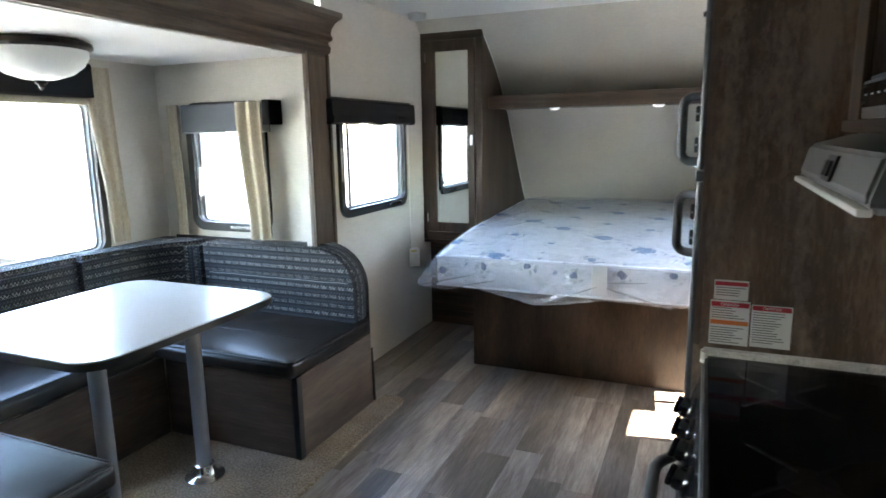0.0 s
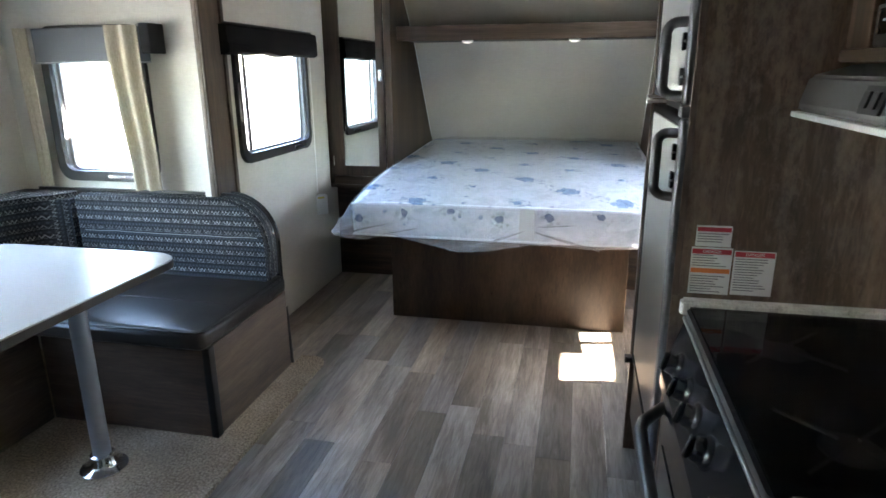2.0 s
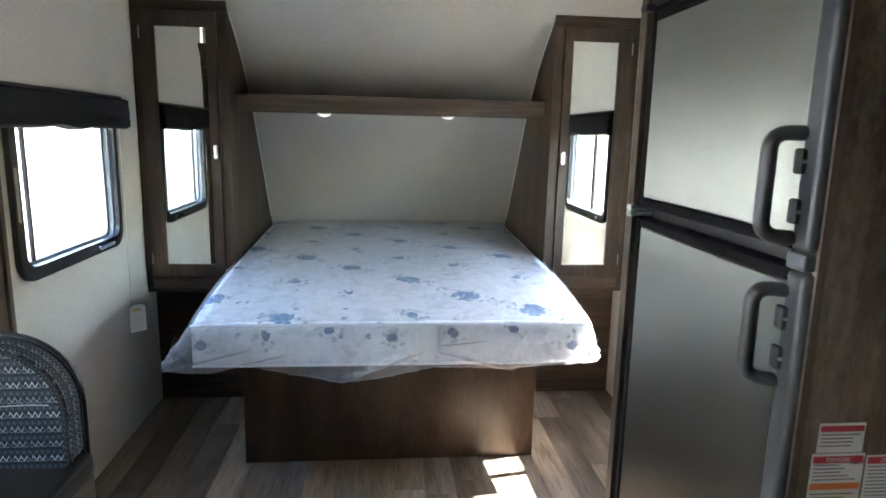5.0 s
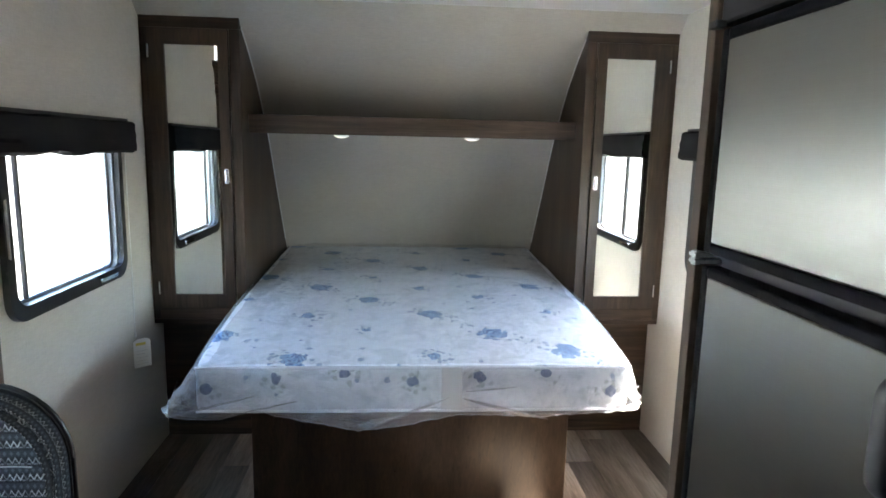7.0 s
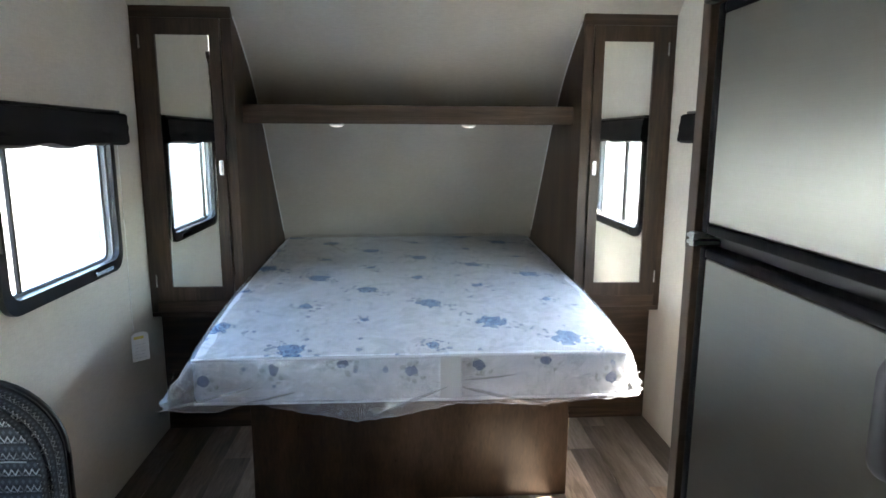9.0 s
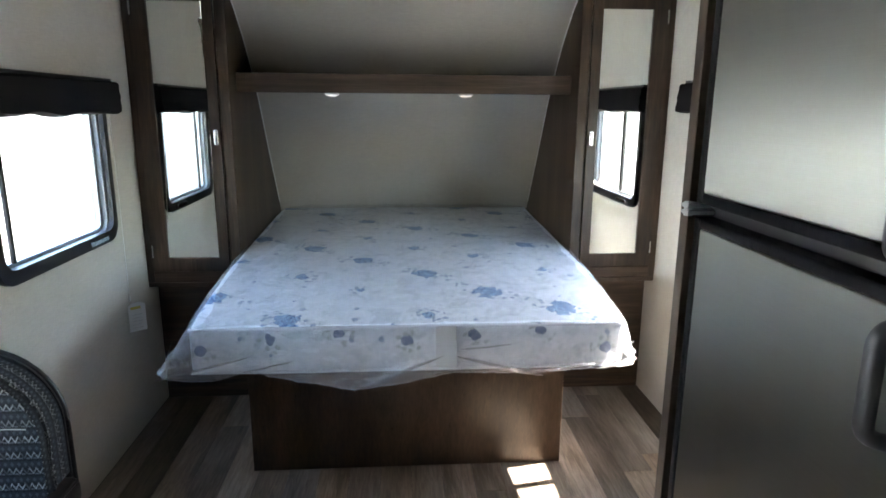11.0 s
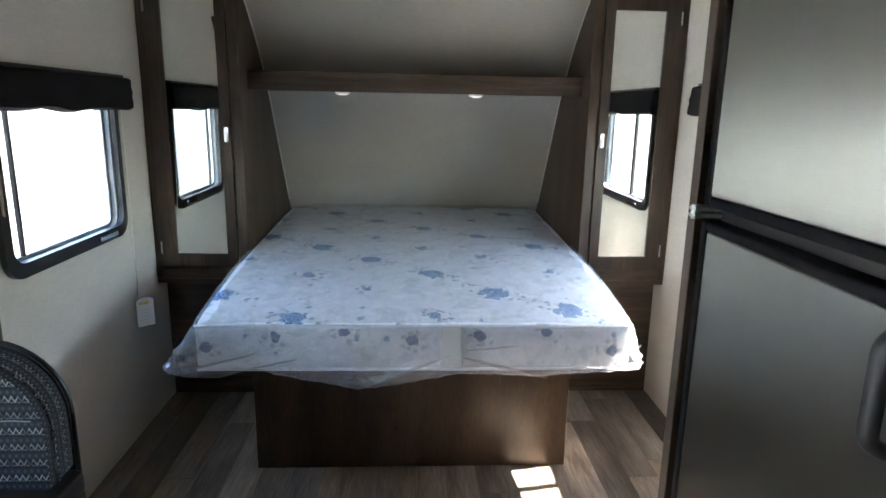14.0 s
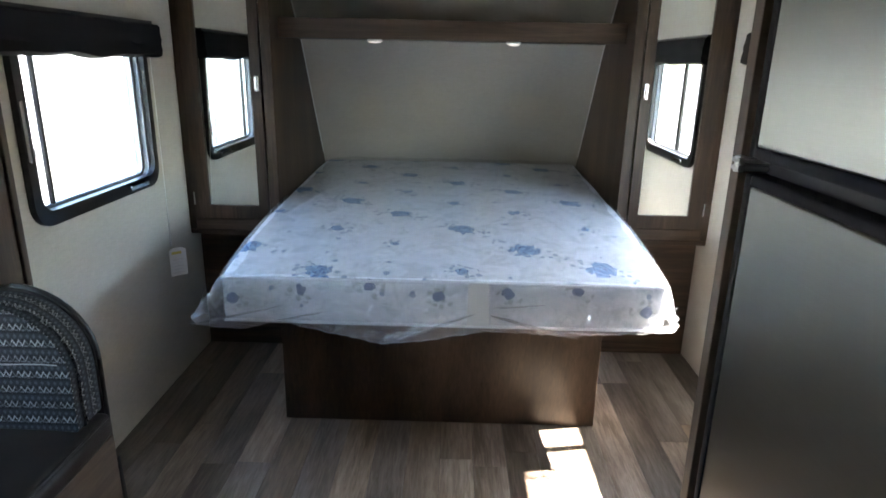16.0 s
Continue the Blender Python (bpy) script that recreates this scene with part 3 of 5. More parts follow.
tower(-1)
tower(1)
sh = thing("overhead_shelf", (XM, 4.45, 1.54), "brown wooden shelf lip across the nose wall over the bed", "shelf")
part("lip", bx((XM - 0.797, 4.380, 1.533), (XM + 0.797, 4.400, 1.622), 0.004), wood("shelf_lip_wood", "x", (0.04, 0.025, 0.017), (0.08, 0.053, 0.036), (0.14, 0.10, 0.072)), sh)
part("board", bx((XM - 0.790, 4.4005, 1.54), (XM + 0.790, 4.795, 1.556), 0.002), WOOD_X, sh)
PUCK = mat("glowing_puck_lens", (0.85, 0.85, 0.82), 0.3)
PUCK.node_tree.nodes["Principled BSDF"].inputs["Emission Color"].default_value = (1.0, 0.96, 0.9, 1)
PUCK.node_tree.nodes["Principled BSDF"].inputs["Emission Strength"].default_value = 0.03
for px in (-0.775, -0.12):
    lt = thing("puck_light", (px, 4.47, 1.53), "small round white puck light under the shelf", "light", "puck lights")
    part("body", cy((px, 4.47, 1.526), (px, 4.47, 1.5395), 0.036), WHITE, lt)
    part("lens", lathe(bmesh.new(), (px, 4.47, 1.518), [(0.012, 0.0), (0.026, 0.004), (0.03, 0.0075)], 24), PUCK, lt)

# ---- plastic cover on the mattress ----
def film_material(name, haze, bump, sheen=0.07, gloss=0.09):
    m = bpy.data.materials.new(name)
    m.use_nodes = True
    t = m.node_tree
    t.nodes.clear()
    out = t.nodes.new("ShaderNodeOutputMaterial")
    tr = t.nodes.new("ShaderNodeBsdfTransparent")
    tr.inputs[0].default_value = (0.97, 0.975, 0.98, 1)
    gl = t.nodes.new("ShaderNodeBsdfGlossy")
    gl.inputs["Roughness"].default_value = sheen
    df = t.nodes.new("ShaderNodeBsdfTranslucent")
    df.inputs[0].default_value = (0.80, 0.85, 0.94, 1)
    d2 = t.nodes.new("ShaderNodeBsdfDiffuse")
    d2.inputs[0].default_value = (0.72, 0.79, 0.92, 1)
    lw = t.nodes.new("ShaderNodeLayerWeight")
    pw = t.nodes.new("ShaderNodeMath")
    pw.operation = "POWER"
    pw.inputs[1].default_value = 3.0
    ad = t.nodes.new("ShaderNodeMath")
    ad.operation = "MULTIPLY_ADD"
    ad.inputs[1].default_value = 0.35
    ad.inputs[2].default_value = gloss
    tc = t.nodes.new("ShaderNodeTexCoord")
    nz = t.nodes.new("ShaderNodeTexNoise")
    nz.inputs["Scale"].default_value = 16.0
    nz.inputs["Detail"].default_value = 4.0
    nz.inputs["Distortion"].default_value = 1.2
    bp = t.nodes.new("ShaderNodeBump")
    bp.inputs["Strength"].default_value = bump
    bp.inputs["Distance"].default_value = 0.035
    m1, m2, m3 = (t.nodes.new("ShaderNodeMixShader") for _ in range(3))
    link = t.links.new
    link(tc.outputs["Object"], nz.inputs["Vector"])
    link(nz.outputs["Fac"], bp.inputs["Height"])
    link(bp.outputs[0], gl.inputs["Normal"])
    link(lw.outputs["Facing"], pw.inputs[0])
    link(pw.outputs[0], ad.inputs[0])
    m1.inputs[0].default_value = 0.5
    link(df.outputs[0], m1.inputs[1])
    link(d2.outputs[0], m1.inputs[2])
    m2.inputs[0].default_value = haze
    link(tr.outputs[0], m2.inputs[1])
    link(m1.outputs[0], m2.inputs[2])
    link(ad.outputs[0], m3.inputs[0])
    link(m2.outputs[0], m3.inputs[1])
    link(gl.outputs[0], m3.inputs[2])
    link(m3.outputs[0], out.inputs[0])
    return m


FILM = film_material("clear_plastic_film", 0.13, 0.7, 0.07, 0.15)
FILM_LOOSE = film_material("loose_plastic_film", 0.22, 0.6, 0.06, 0.22)
FILM_FOLD = film_material("doubled_plastic_film", 0.32, 0.5, 0.14, 0.18)
FOLD = mat("milky_folded_film", (0.80, 0.82, 0.86), 0.2)
FOLD.node_tree.nodes["Principled BSDF"].inputs["Alpha"].default_value = 0.3
film = thing("plastic_cover", (XM, 4.2, 0.56), "clear crinkled plastic film wrapped over the mattress", "plastic cover")


def crease(u, v, lines):
    """Sharp ridges along straight lines (u0, v0, u1, v1, height, half width)."""
    out = 0.0
    for u0, v0, u1, v1, h, w in lines:
        du, dv = u1 - u0, v1 - v0
        t = max(0.0, min(1.0, ((u - u0) * du + (v - v0) * dv) / (du * du + dv * dv)))
        d = math.hypot(u - u0 - t * du, v - v0 - t * dv)
        out += h * max(0.0, 1 - d / w) * (0.35 + 0.65 * math.sin(math.pi * min(1, max(0, t * 0.9 + 0.08))))
    return out


# top sheet
TOP_LINES = [(-0.29, 3.42, -0.33, 4.30, 0.010, 0.02), (-0.50, 4.05, -0.98, 5.15, 0.014, 0.022), (-1.10, 3.42, -1.02, 3.75, 0.009, 0.018), (-0.98, 3.9, -0.66, 4.4, 0.010, 0.022),
             (-0.66, 4.5, -0.95, 5.05, 0.012, 0.022), (0.02, 3.42, 0.10, 3.8, 0.009, 0.018), (-0.2, 4.2, 0.22, 5.05, 0.011, 0.022), (-0.85, 3.43, -0.80, 3.6, 0.008, 0.014),
             (-0.30, 4.30, -0.28, 5.10, 0.008, 0.016), (-1.13, 3.95, -0.90, 4.75, 0.009, 0.016), (0.28, 3.55, 0.05, 4.30, 0.009, 0.018)]
bm = bmesh.new()
NX, NY = 110, 100
gridv = []
for j in range(NY + 1):
    y = MF - 0.005 + (MH - 0.005 - MF) * j / NY
    row = []
    for i in range(NX + 1):
        s = -1 + 2 * i / NX
        p = Vector((BX + s * (BW + 0.004), y, 0))
        rise = 0.008 + 0.010 * abs(noise.noise(Vector((p.x * 4 + 3, p.y * 4, 1.7)))) + 0.007 * abs(noise.noise(Vector((p.x * 11, p.y * 9, 4.2))))
        rise += crease(p.x, p.y, TOP_LINES)
        if y > 4.9:
            rise += 0.02 * (y - 4.9) / 0.4 * abs(noise.noise(Vector((p.x * 9, y * 6, 8))))
        row.append(bm.verts.new((p.x, y, top_z(y) + 0.003 + rise * (1 - s ** 8) - 0.014 * s ** 12)))
    gridv.append(row)
for a, b in zip(gridv, gridv[1:]):
    for i in range(NX):
        bm.faces.new((a[i], a[i + 1], b[i + 1], b[i]))
part("top_sheet", bm, FILM, film, smooth=180)
# skirt: pulled down the sides and the front, stretched to a point at one corner
HEM = [(-1.34, 0.555), (-1.25, 0.535), (-1.11, 0.526), (-1.0, 0.560), (-0.86, 0.53), (-0.62, 0.482), (-0.42, 0.508), (-0.27, 0.540), (-0.1, 0.535), (0.09, 0.533), (0.25, 0.548), (0.5, 0.56)]
FRONT_LINES = [(-1.32, 0.545, -1.00, 0.625, 0.011, 0.016), (-1.30, 0.535, -0.84, 0.60, 0.012, 0.018), (-1.235, 0.69, -1.262, 0.60, 0.012, 0.014), (-0.99, 0.555, -0.84, 0.605, 0.009, 0.010),
               (-0.845, 0.60, -0.832, 0.635, 0.009, 0.008), (-0.835, 0.635, -0.88, 0.66, 0.006, 0.008), (-0.70, 0.59, -0.60, 0.50, 0.010, 0.012), (-0.585, 0.495, -0.30, 0.61, 0.014, 0.020),
               (-0.60, 0.50, -0.33, 0.555, 0.010, 0.013), (-0.25, 0.61, 0.02, 0.565, 0.011, 0.018), (-0.25, 0.60, 0.06, 0.53, 0.013, 0.020), (-0.24, 0.635, -0.06, 0.65, 0.006, 0.011),
               (-0.24, 0.615, -0.08, 0.632, 0.007, 0.010), (0.02, 0.545, 0.38, 0.56, 0.011, 0.015), (0.27, 0.53, 0.39, 0.66, 0.012, 0.020), (0.10, 0.63, 0.30, 0.60, 0.006, 0.012), (-1.10, 0.69, -1.09, 0.60, 0.006, 0.009)]


def hem_z(x):
    for (a, p), (b, q) in zip(HEM, HEM[1:]):
        if x <= b:
            return p + (q - p) * max(0, x - a) / (b - a)
    return HEM[-1][1]


bm = bmesh.new()
cols = []                                   # top point, bottom point, outward normal
CR = 0.026                                  # rounding of the corners
XW, XE, YF = BX - BW - 0.004 + CR, BX + BW + 0.004 - CR, MF - 0.006 + CR
for k in range(60):
    y = 4.4 - (4.4 - YF) * k / 59
    out = 0.012 + 0.075 * max(0, 1 - (y - YF) / 0.25) ** 1.4
    cols.append(((XW - CR, y), (XW - CR - out, y - 0.02 * max(0, 1 - (y - YF) / 0.3), 0.545), (-1, 0)))
for k in range(9):
    a = math.pi + (math.pi / 2) * k / 8
    q = k / 8
    cols.append(((XW + CR * math.cos(a), YF + CR * math.sin(a)), (XW - CR - 0.092 + 0.010 * q, YF - 0.020 - 0.022 * q, 0.555), (math.cos(a), math.sin(a))))
for k in range(1, 300):
    x = XW + (XE - XW) * k / 299
    xb = x - 0.107 * max(0, 1 - (x - XW) / 0.26)
    cols.append(((x, YF - CR), (xb, YF - CR - 0.022 + 0.006 * noise.noise(Vector((xb * 6, 0, 3))), hem_z(xb) + 0.004 * noise.noise(Vector((xb * 14, 2, 2)))), (0, -1)))
for k in range(1, 9):
    a = 1.5 * math.pi + (math.pi / 2) * k / 8
    cols.append(((XE + CR * math.cos(a), YF + CR * math.sin(a)), (XE + 0.022 + 0.034 * math.cos(a), YF + 0.046 * math.sin(a), 0.558), (math.cos(a), math.sin(a))))
for k in range(1, 50):
    y = YF + (4.4 - YF) * k / 49
    cols.append(((XE + CR, y), (XE + CR + 0.026, y, 0.545), (1, 0)))
NZ = 26
ringsv = []
for (x, y), low, (nx, ny) in cols:
    top = Vector((x, y, top_z(y) + 0.003 - 0.014 * min(1, abs((x - BX) / (BW + 0.004))) ** 12 + (0.007 if ny < -0.9 else 0)))
    low = Vector(low)
    col = []
    for j in range(NZ + 1):
        t = j / NZ
        p = top.lerp(low, t)
        wrinkle = 1 - abs(noise.noise(Vector((p.x * 17 + p.z * 9, p.y * 17, p.z * 24))))
        d = 0.004 + 0.012 * t * wrinkle ** 4 + 0.003 * noise.noise(Vector((p.x * 9, p.y * 9, p.z * 12)))
        d += crease(p.x if ny < -0.3 else p.y - 4.6, p.z, FRONT_LINES) * min(1, 4 * t)
        p += Vector((nx, ny, 0)) * d
        col.append(bm.verts.new(p))
    ringsv.append(col)
for a, b in zip(ringsv, ringsv[1:]):
    for j in range(NZ):
        bm.faces.new((a[j], a[j + 1], b[j + 1], b[j]))
hem_line = [tuple(c[-1].co) for c in ringsv]
part("skirt", bm, FILM_LOOSE, film, smooth=180)
part("hem", tube(bmesh.new(), hem_line, 0.0016, 5), FOLD, film, "milky rolled hem", smooth=180)
# doubled folds lying on the skirt
for x0, z0, x1, z1, wide_ in ((-1.30, 0.538, -0.98, 0.618, 0.011), (-1.0, 0.563, -0.83, 0.60, 0.008), (-0.60, 0.492, -0.30, 0.61, 0.014), (-0.25, 0.605, 0.06, 0.525, 0.015), (0.0, 0.545, 0.36, 0.560, 0.010), (-0.62, 0.505, -0.56, 0.52, 0.02), (-0.24, 0.632, -0.06, 0.648, 0.008), (0.27, 0.55, 0.39, 0.65, 0.012), (-1.235, 0.68, -1.262, 0.60, 0.012)):
    bm = bmesh.new()
    rows_f = []
    for k in range(21):
        t = k / 20
        w_ = wide_ * (0.25 + 0.75 * math.sin(math.pi * t) ** 0.7)
        x, z = x0 + (x1 - x0) * t, z0 + (z1 - z0) * t + 0.003 * noise.noise(Vector((t * 4, x0, 1)))
        yy = 3.378 - 0.004 * math.sin(math.pi * t)
        rows_f.append([bm.verts.new((x, yy, z - w_ / 2)), bm.verts.new((x, yy - 0.004, z)), bm.verts.new((x, yy, z + w_ / 2))])
    for a, b in zip(rows_f, rows_f[1:]):
        for j in range(2):
            bm.faces.new((a[j], b[j], b[j + 1], a[j + 1]))
    part("fold", bm, FILM_FOLD, film, smooth=180)
TAPE = mat("clear_packing_tape", (0.62, 0.62, 0.60), 0.25)
TAPE.node_tree.nodes["Principled BSDF"].inputs["Alpha"].default_value = 0.78
bm = bmesh.new()
prism(bm, [(-0.328, 0.566), (-0.252, 0.562), (-0.254, 0.712), (-0.326, 0.712)], lambda u, v, w: (u, 3.377 + w + 0.16 * max(0, v - 0.56), v), -0.001, 0.0)
part("tape", bm, TAPE, film, "whitish strip of packing tape")

# ---- window blinds, cord and tag ----
CLOTH = mat("black_blackout_cloth", (0.012, 0.012, 0.014), 0.85, 0, 0.2)


def blind(place, u0, u1, z0, z1, seed):
    b = thing("window_blind", place((u0 + u1) / 2, z0, 0), "black cloth roller blind rolled up over the window", "blind", "window blinds")
    bm = bmesh.new()
    sect = [(0.012, 0.0), (0.012, 1.0), (0.050, 1.0), (0.060, 0.94), (0.061, 0.72), (0.064, 0.55), (0.061, 0.42), (0.066, 0.25), (0.064, 0.06), (0.045, 0.0)]
    loops = []
    N = 28
    for k in range(N + 1):
        u = u0 + (u1 - u0) * k / N
        lp = []
        for i, (w, f) in enumerate(sect):
            q = noise.noise(Vector((u * 6, f * 3, seed)))
            lp.append(bm.verts.new(place(u + 0.012 * (f < 0.3) * noise.noise(Vector((f * 9, u, seed))), z0 + (z1 - z0) * f + (0.012 * q if f < 0.5 else 0.002 * q), w + 0.006 * q * (w > 0.02))))
        loops.append(lp)
    for a, c in zip(loops, loops[1:]):
        for i in range(len(sect)):
            j = (i + 1) % len(sect)
            bm.faces.new((a[i], a[j], c[j], c[i]))
    bm.faces.new(loops[0])
    bm.faces.new(loops[-1][::-1])
    part("cloth", bm, CLOTH, b)
    part("headrail", prism(bmesh.new(), rounded(u0 + 0.02, z1 + 0.0005, u1 - 0.02, z1 + 0.012, 0.003, 2), place, 0.0005, 0.04), BLACK, b)
    for u in (u0 + 0.01, u1 - 0.026):
        part("bracket", prism(bmesh.new(), rounded(u, z0 + 0.07, u + 0.012, z1 - 0.012, 0.003, 2), place, 0.0005, 0.0115), ALU, b)
    return b


blind(side_l, 3.05, 4.022, 1.434, 1.560, 1.0)
blind(side_r, 3.10, 4.035, 1.452, 1.576, 5.0)
PAPER_TAG = mat("paper_tag", (0.82, 0.82, 0.80), 0.6)
YELLOW = mat("yellow_print", (0.70, 0.60, 0.16), 0.6)
PALE_INK = mat("faint_print", (0.55, 0.55, 0.54), 0.6)


def pull_cord(place, top, low, turn):
    """A blind's cord from (u, v) top to low, with a paper tag at its end."""
    u, v = low
    cord = thing("pull_cord", place(u, v - 0.14, 0.01), "white pull cord with a paper tag hanging beside the window", "cord", "pull cords")
    part("cord", tube(bmesh.new(), [place(*top, 0.035), place(top[0] * 0.6 + u * 0.4, top[1] * 0.55 + v * 0.45, 0.03), place(u, v + 0.008, 0.018)], 0.0018, 6), WHITE, cord)
    part("toggle", tube(bmesh.new(), [place(u, v + 0.006, 0.018), place(u, v + 0.028, 0.018)], 0.0045, 8), WHITE, cord, "white cord toggle")
    bent = lambda a, b, w: place(a, b, w + turn * (a - u + 0.033))
    tag = part("tag", prism(bmesh.new(), [(u - 0.024, v - 0.130), (u + 0.024, v - 0.130), (u + 0.024, v - 0.012), (u + 0.012, v), (u - 0.012, v), (u - 0.024, v - 0.012)], bent, 0.006, 0.0075), PAPER_TAG, cord, "white paper tag")
    part("band", prism(bmesh.new(), [(u - 0.018, v - 0.030), (u + 0.010, v - 0.030), (u + 0.010, v - 0.018), (u - 0.018, v - 0.018)], bent, 0.0078, 0.0082), YELLOW, tag, "yellow band")
    for k in range(5):
        part("text_line", prism(bmesh.new(), [(u - 0.017, v - 0.056 - 0.015 * k), (u + 0.015 - 0.006 * (k % 2), v - 0.056 - 0.015 * k), (u + 0.015 - 0.006 * (k % 2), v - 0.0545 - 0.015 * k), (u - 0.017, v - 0.0545 - 0.015 * k)], bent, 0.0078, 0.0081), PALE_INK, tag)


pull_cord(side_l, (3.966, 1.47), (4.005, 0.627), 1.1)
pull_cord(side_r, (3.12, 1.47), (3.21, 0.690), 1.1)
part("catch", prism(bmesh.new(), rounded(WL[0] - 0.018, 1.13, WL[0] - 0.010, 1.31, 0.004, 3), side_l, 0.0225, 0.030), CHROME, bpy.data.objects["window_1"], "chrome catch strip")

# ---- fridge in its cabinet ----
fr = thing("fridge_cabinet", (0.5, 2.24, 0), "dark walnut cabinet housing around the fridge", "cabinet")
PANEL = wood("weathered_panel_wood", "z", (0.037, 0.022, 0.013), (0.098, 0.061, 0.038), (0.215, 0.143, 0.095), 0.42, 0, 2.3, 0.16, 1.0)
n = Net(PANEL)
bands = n.noise(n.coords((1, 1, 0.10)), 19.0, 2.0, 0.5, 0.15)
ragged = n.noise(n.coords((1, 1, 0.5)), 60.0, 5.0, 0.75)
lime = n.math("ADD", n.math("MULTIPLY", bands, 0.55), n.math("MULTIPLY", ragged, 0.45))
n.base(n.mix(n.ramp(lime, (0.46, (0.0,) * 3), (0.60, (0.62,) * 3)), PANEL.node_tree.nodes["Principled BSDF"].inputs["Base Color"].links[0].from_socket, (0.26, 0.195, 0.15)))
part("near_panel", bx((0.165, 1.911, 0.0), (XR - 0.002, 1.9298, CEIL - 0.002), 0.002), PANEL, fr)
part("far_panel", bx((0.153, 2.569, 0.0), (XR - 0.002, 2.6047, CEIL - 0.002), 0.002), WOOD, fr)
part("edge_strip", bx((0.1655, 1.9088, 0.8486), (0.1797, 1.9108, CEIL - 0.002), 0.001), WOOD_PALE, fr)
part("upper_panel", bx((0.170, 1.9303, 1.8753), (0.189, 2.5685, CEIL - 0.002), 0.002), WOOD, fr)
part("lower_panel", bx((0.1678, 1.9303, 0.1455), (0.1862, 2.5685, 0.3361), 0.002), WOOD_Y, fr)
part("kick", bx((0.2, 1.9303, 0.0), (0.2184, 2.5685, 0.145), 0.002), EDGE, fr)

fg = thing("fridge", (0.5, 2.24, 0.345), "two-door refrigerator with brushed steel doors and black trim", "refrigerator")
part("body", bx((0.1954, 1.9317, 0.3389), (0.6968, 2.5671, 1.8734), 0.004), BLACK, fg)
part("control_panel", bx((0.1586, 1.9336, 1.7404), (0.1949, 2.5652, 1.8427), 0.008), BLACK, fg, "black control strip")
for y, w_ in ((2.276, 0.03), (2.234, 0.012), (2.332, 0.012)):
    part("button", bx((0.1558, y, 1.7842), (0.1591, y + w_, 1.7935), 0.001), ALU, fg)
TRIM = mat("black_door_trim", (0.008, 0.008, 0.010), 0.5, 0, 0.04)
EDGE_GREY = mat("grey_door_edge", (0.036, 0.040, 0.046), 0.42)
HANDLE = mat("grey_black_handle", (0.030, 0.031, 0.034), 0.45)


def bar_xz(path, y, rw, rd, n=12):
    """A bar of oval section along (x, z) points in the plane y; rw: half width in the plane, rd: half depth."""
    bm = bmesh.new()
    rings = []
    for i, p in enumerate(path):
        q, w = Vector(path[max(i - 1, 0)]), Vector(path[min(i + 1, len(path) - 1)])
        d = (w - q).normalized()
        side = Vector((-d.y, d.x))
        rings.append([bm.verts.new((p[0] + side.x * rw * math.cos(2 * math.pi * k / n), y + rd * math.sin(2 * math.pi * k / n), p[1] + side.y * rw * math.cos(2 * math.pi * k / n))) for k in range(n)])
    for a, b in zip(rings, rings[1:]):
        for k in range(n):
            bm.faces.new((a[k], a[(k + 1) % n], b[(k + 1) % n], b[k]))
    bm.faces.new(rings[0][::-1])
    bm.faces.new(rings[-1])
    return bm


def fridge_door(z0, z1, h0, h1):
    d = part("door", bx((0.1568, 1.9585, z0 + 0.022), (0.1949, 2.5201, z1 - 0.022), 0.004, 2), STEEL, fg, "brushed steel door")
    part("edge_trim", bx((0.1500, 1.9124, z0), (0.1949, 1.9580, z1), 0.010, 4), EDGE_GREY, d, "grey plastic edge trim")
    part("edge_trim", bx((0.1549, 2.5206, z0), (0.1949, 2.5446, z1), 0.006, 3), TRIM, d, "dark plastic edge trim")
    part("edge_trim", bx((0.1540, 1.9585, z0), (0.1949, 2.5201, z0 + 0.0215), 0.006, 3), TRIM, d, "dark plastic edge trim")
    part("edge_trim", bx((0.1540, 1.9585, z1 - 0.0215), (0.1949, 2.5201, z1), 0.006, 3), TRIM, d, "dark plastic edge trim")
    # handle: a bar bent back to the door at both ends, held by two clips
    xo, xi, y0, r = 0.110, 0.1495, 1.972, 0.024
    path = [(xi, h1 - 0.011)]
    path += [(xo + r - r * math.sin(radians(a)), h1 - 0.011 - r + r * math.cos(radians(a))) for a in range(0, 91, 15)]
    path += [(xo + r - r * math.cos(radians(a)), h0 + 0.011 + r - r * math.sin(radians(a))) for a in range(0, 91, 15)]
    path += [(xi, h0 + 0.011)]
    bar = bar_xz(path, y0, 0.0115, 0.0135)
    for v in bar.verts:
        v.co.y -= 0.024 * max(0.0, (v.co.x - xo - 0.012) / (xi - xo))
    part("handle", bar, HANDLE, d, "grey-black loop handle", 60)
    for z in (h0 + 0.052, h1 - 0.052):
        part("handle_mount", bx((0.140, y0 - 0.034, z - 0.019), (xi, y0 - 0.013, z + 0.019), 0.004), HANDLE, d)
        part("screw", cy((0.1445, y0 - 0.0342, z), (0.1445, y0 - 0.036, z), 0.003, n=10), ALU, d)
    return d


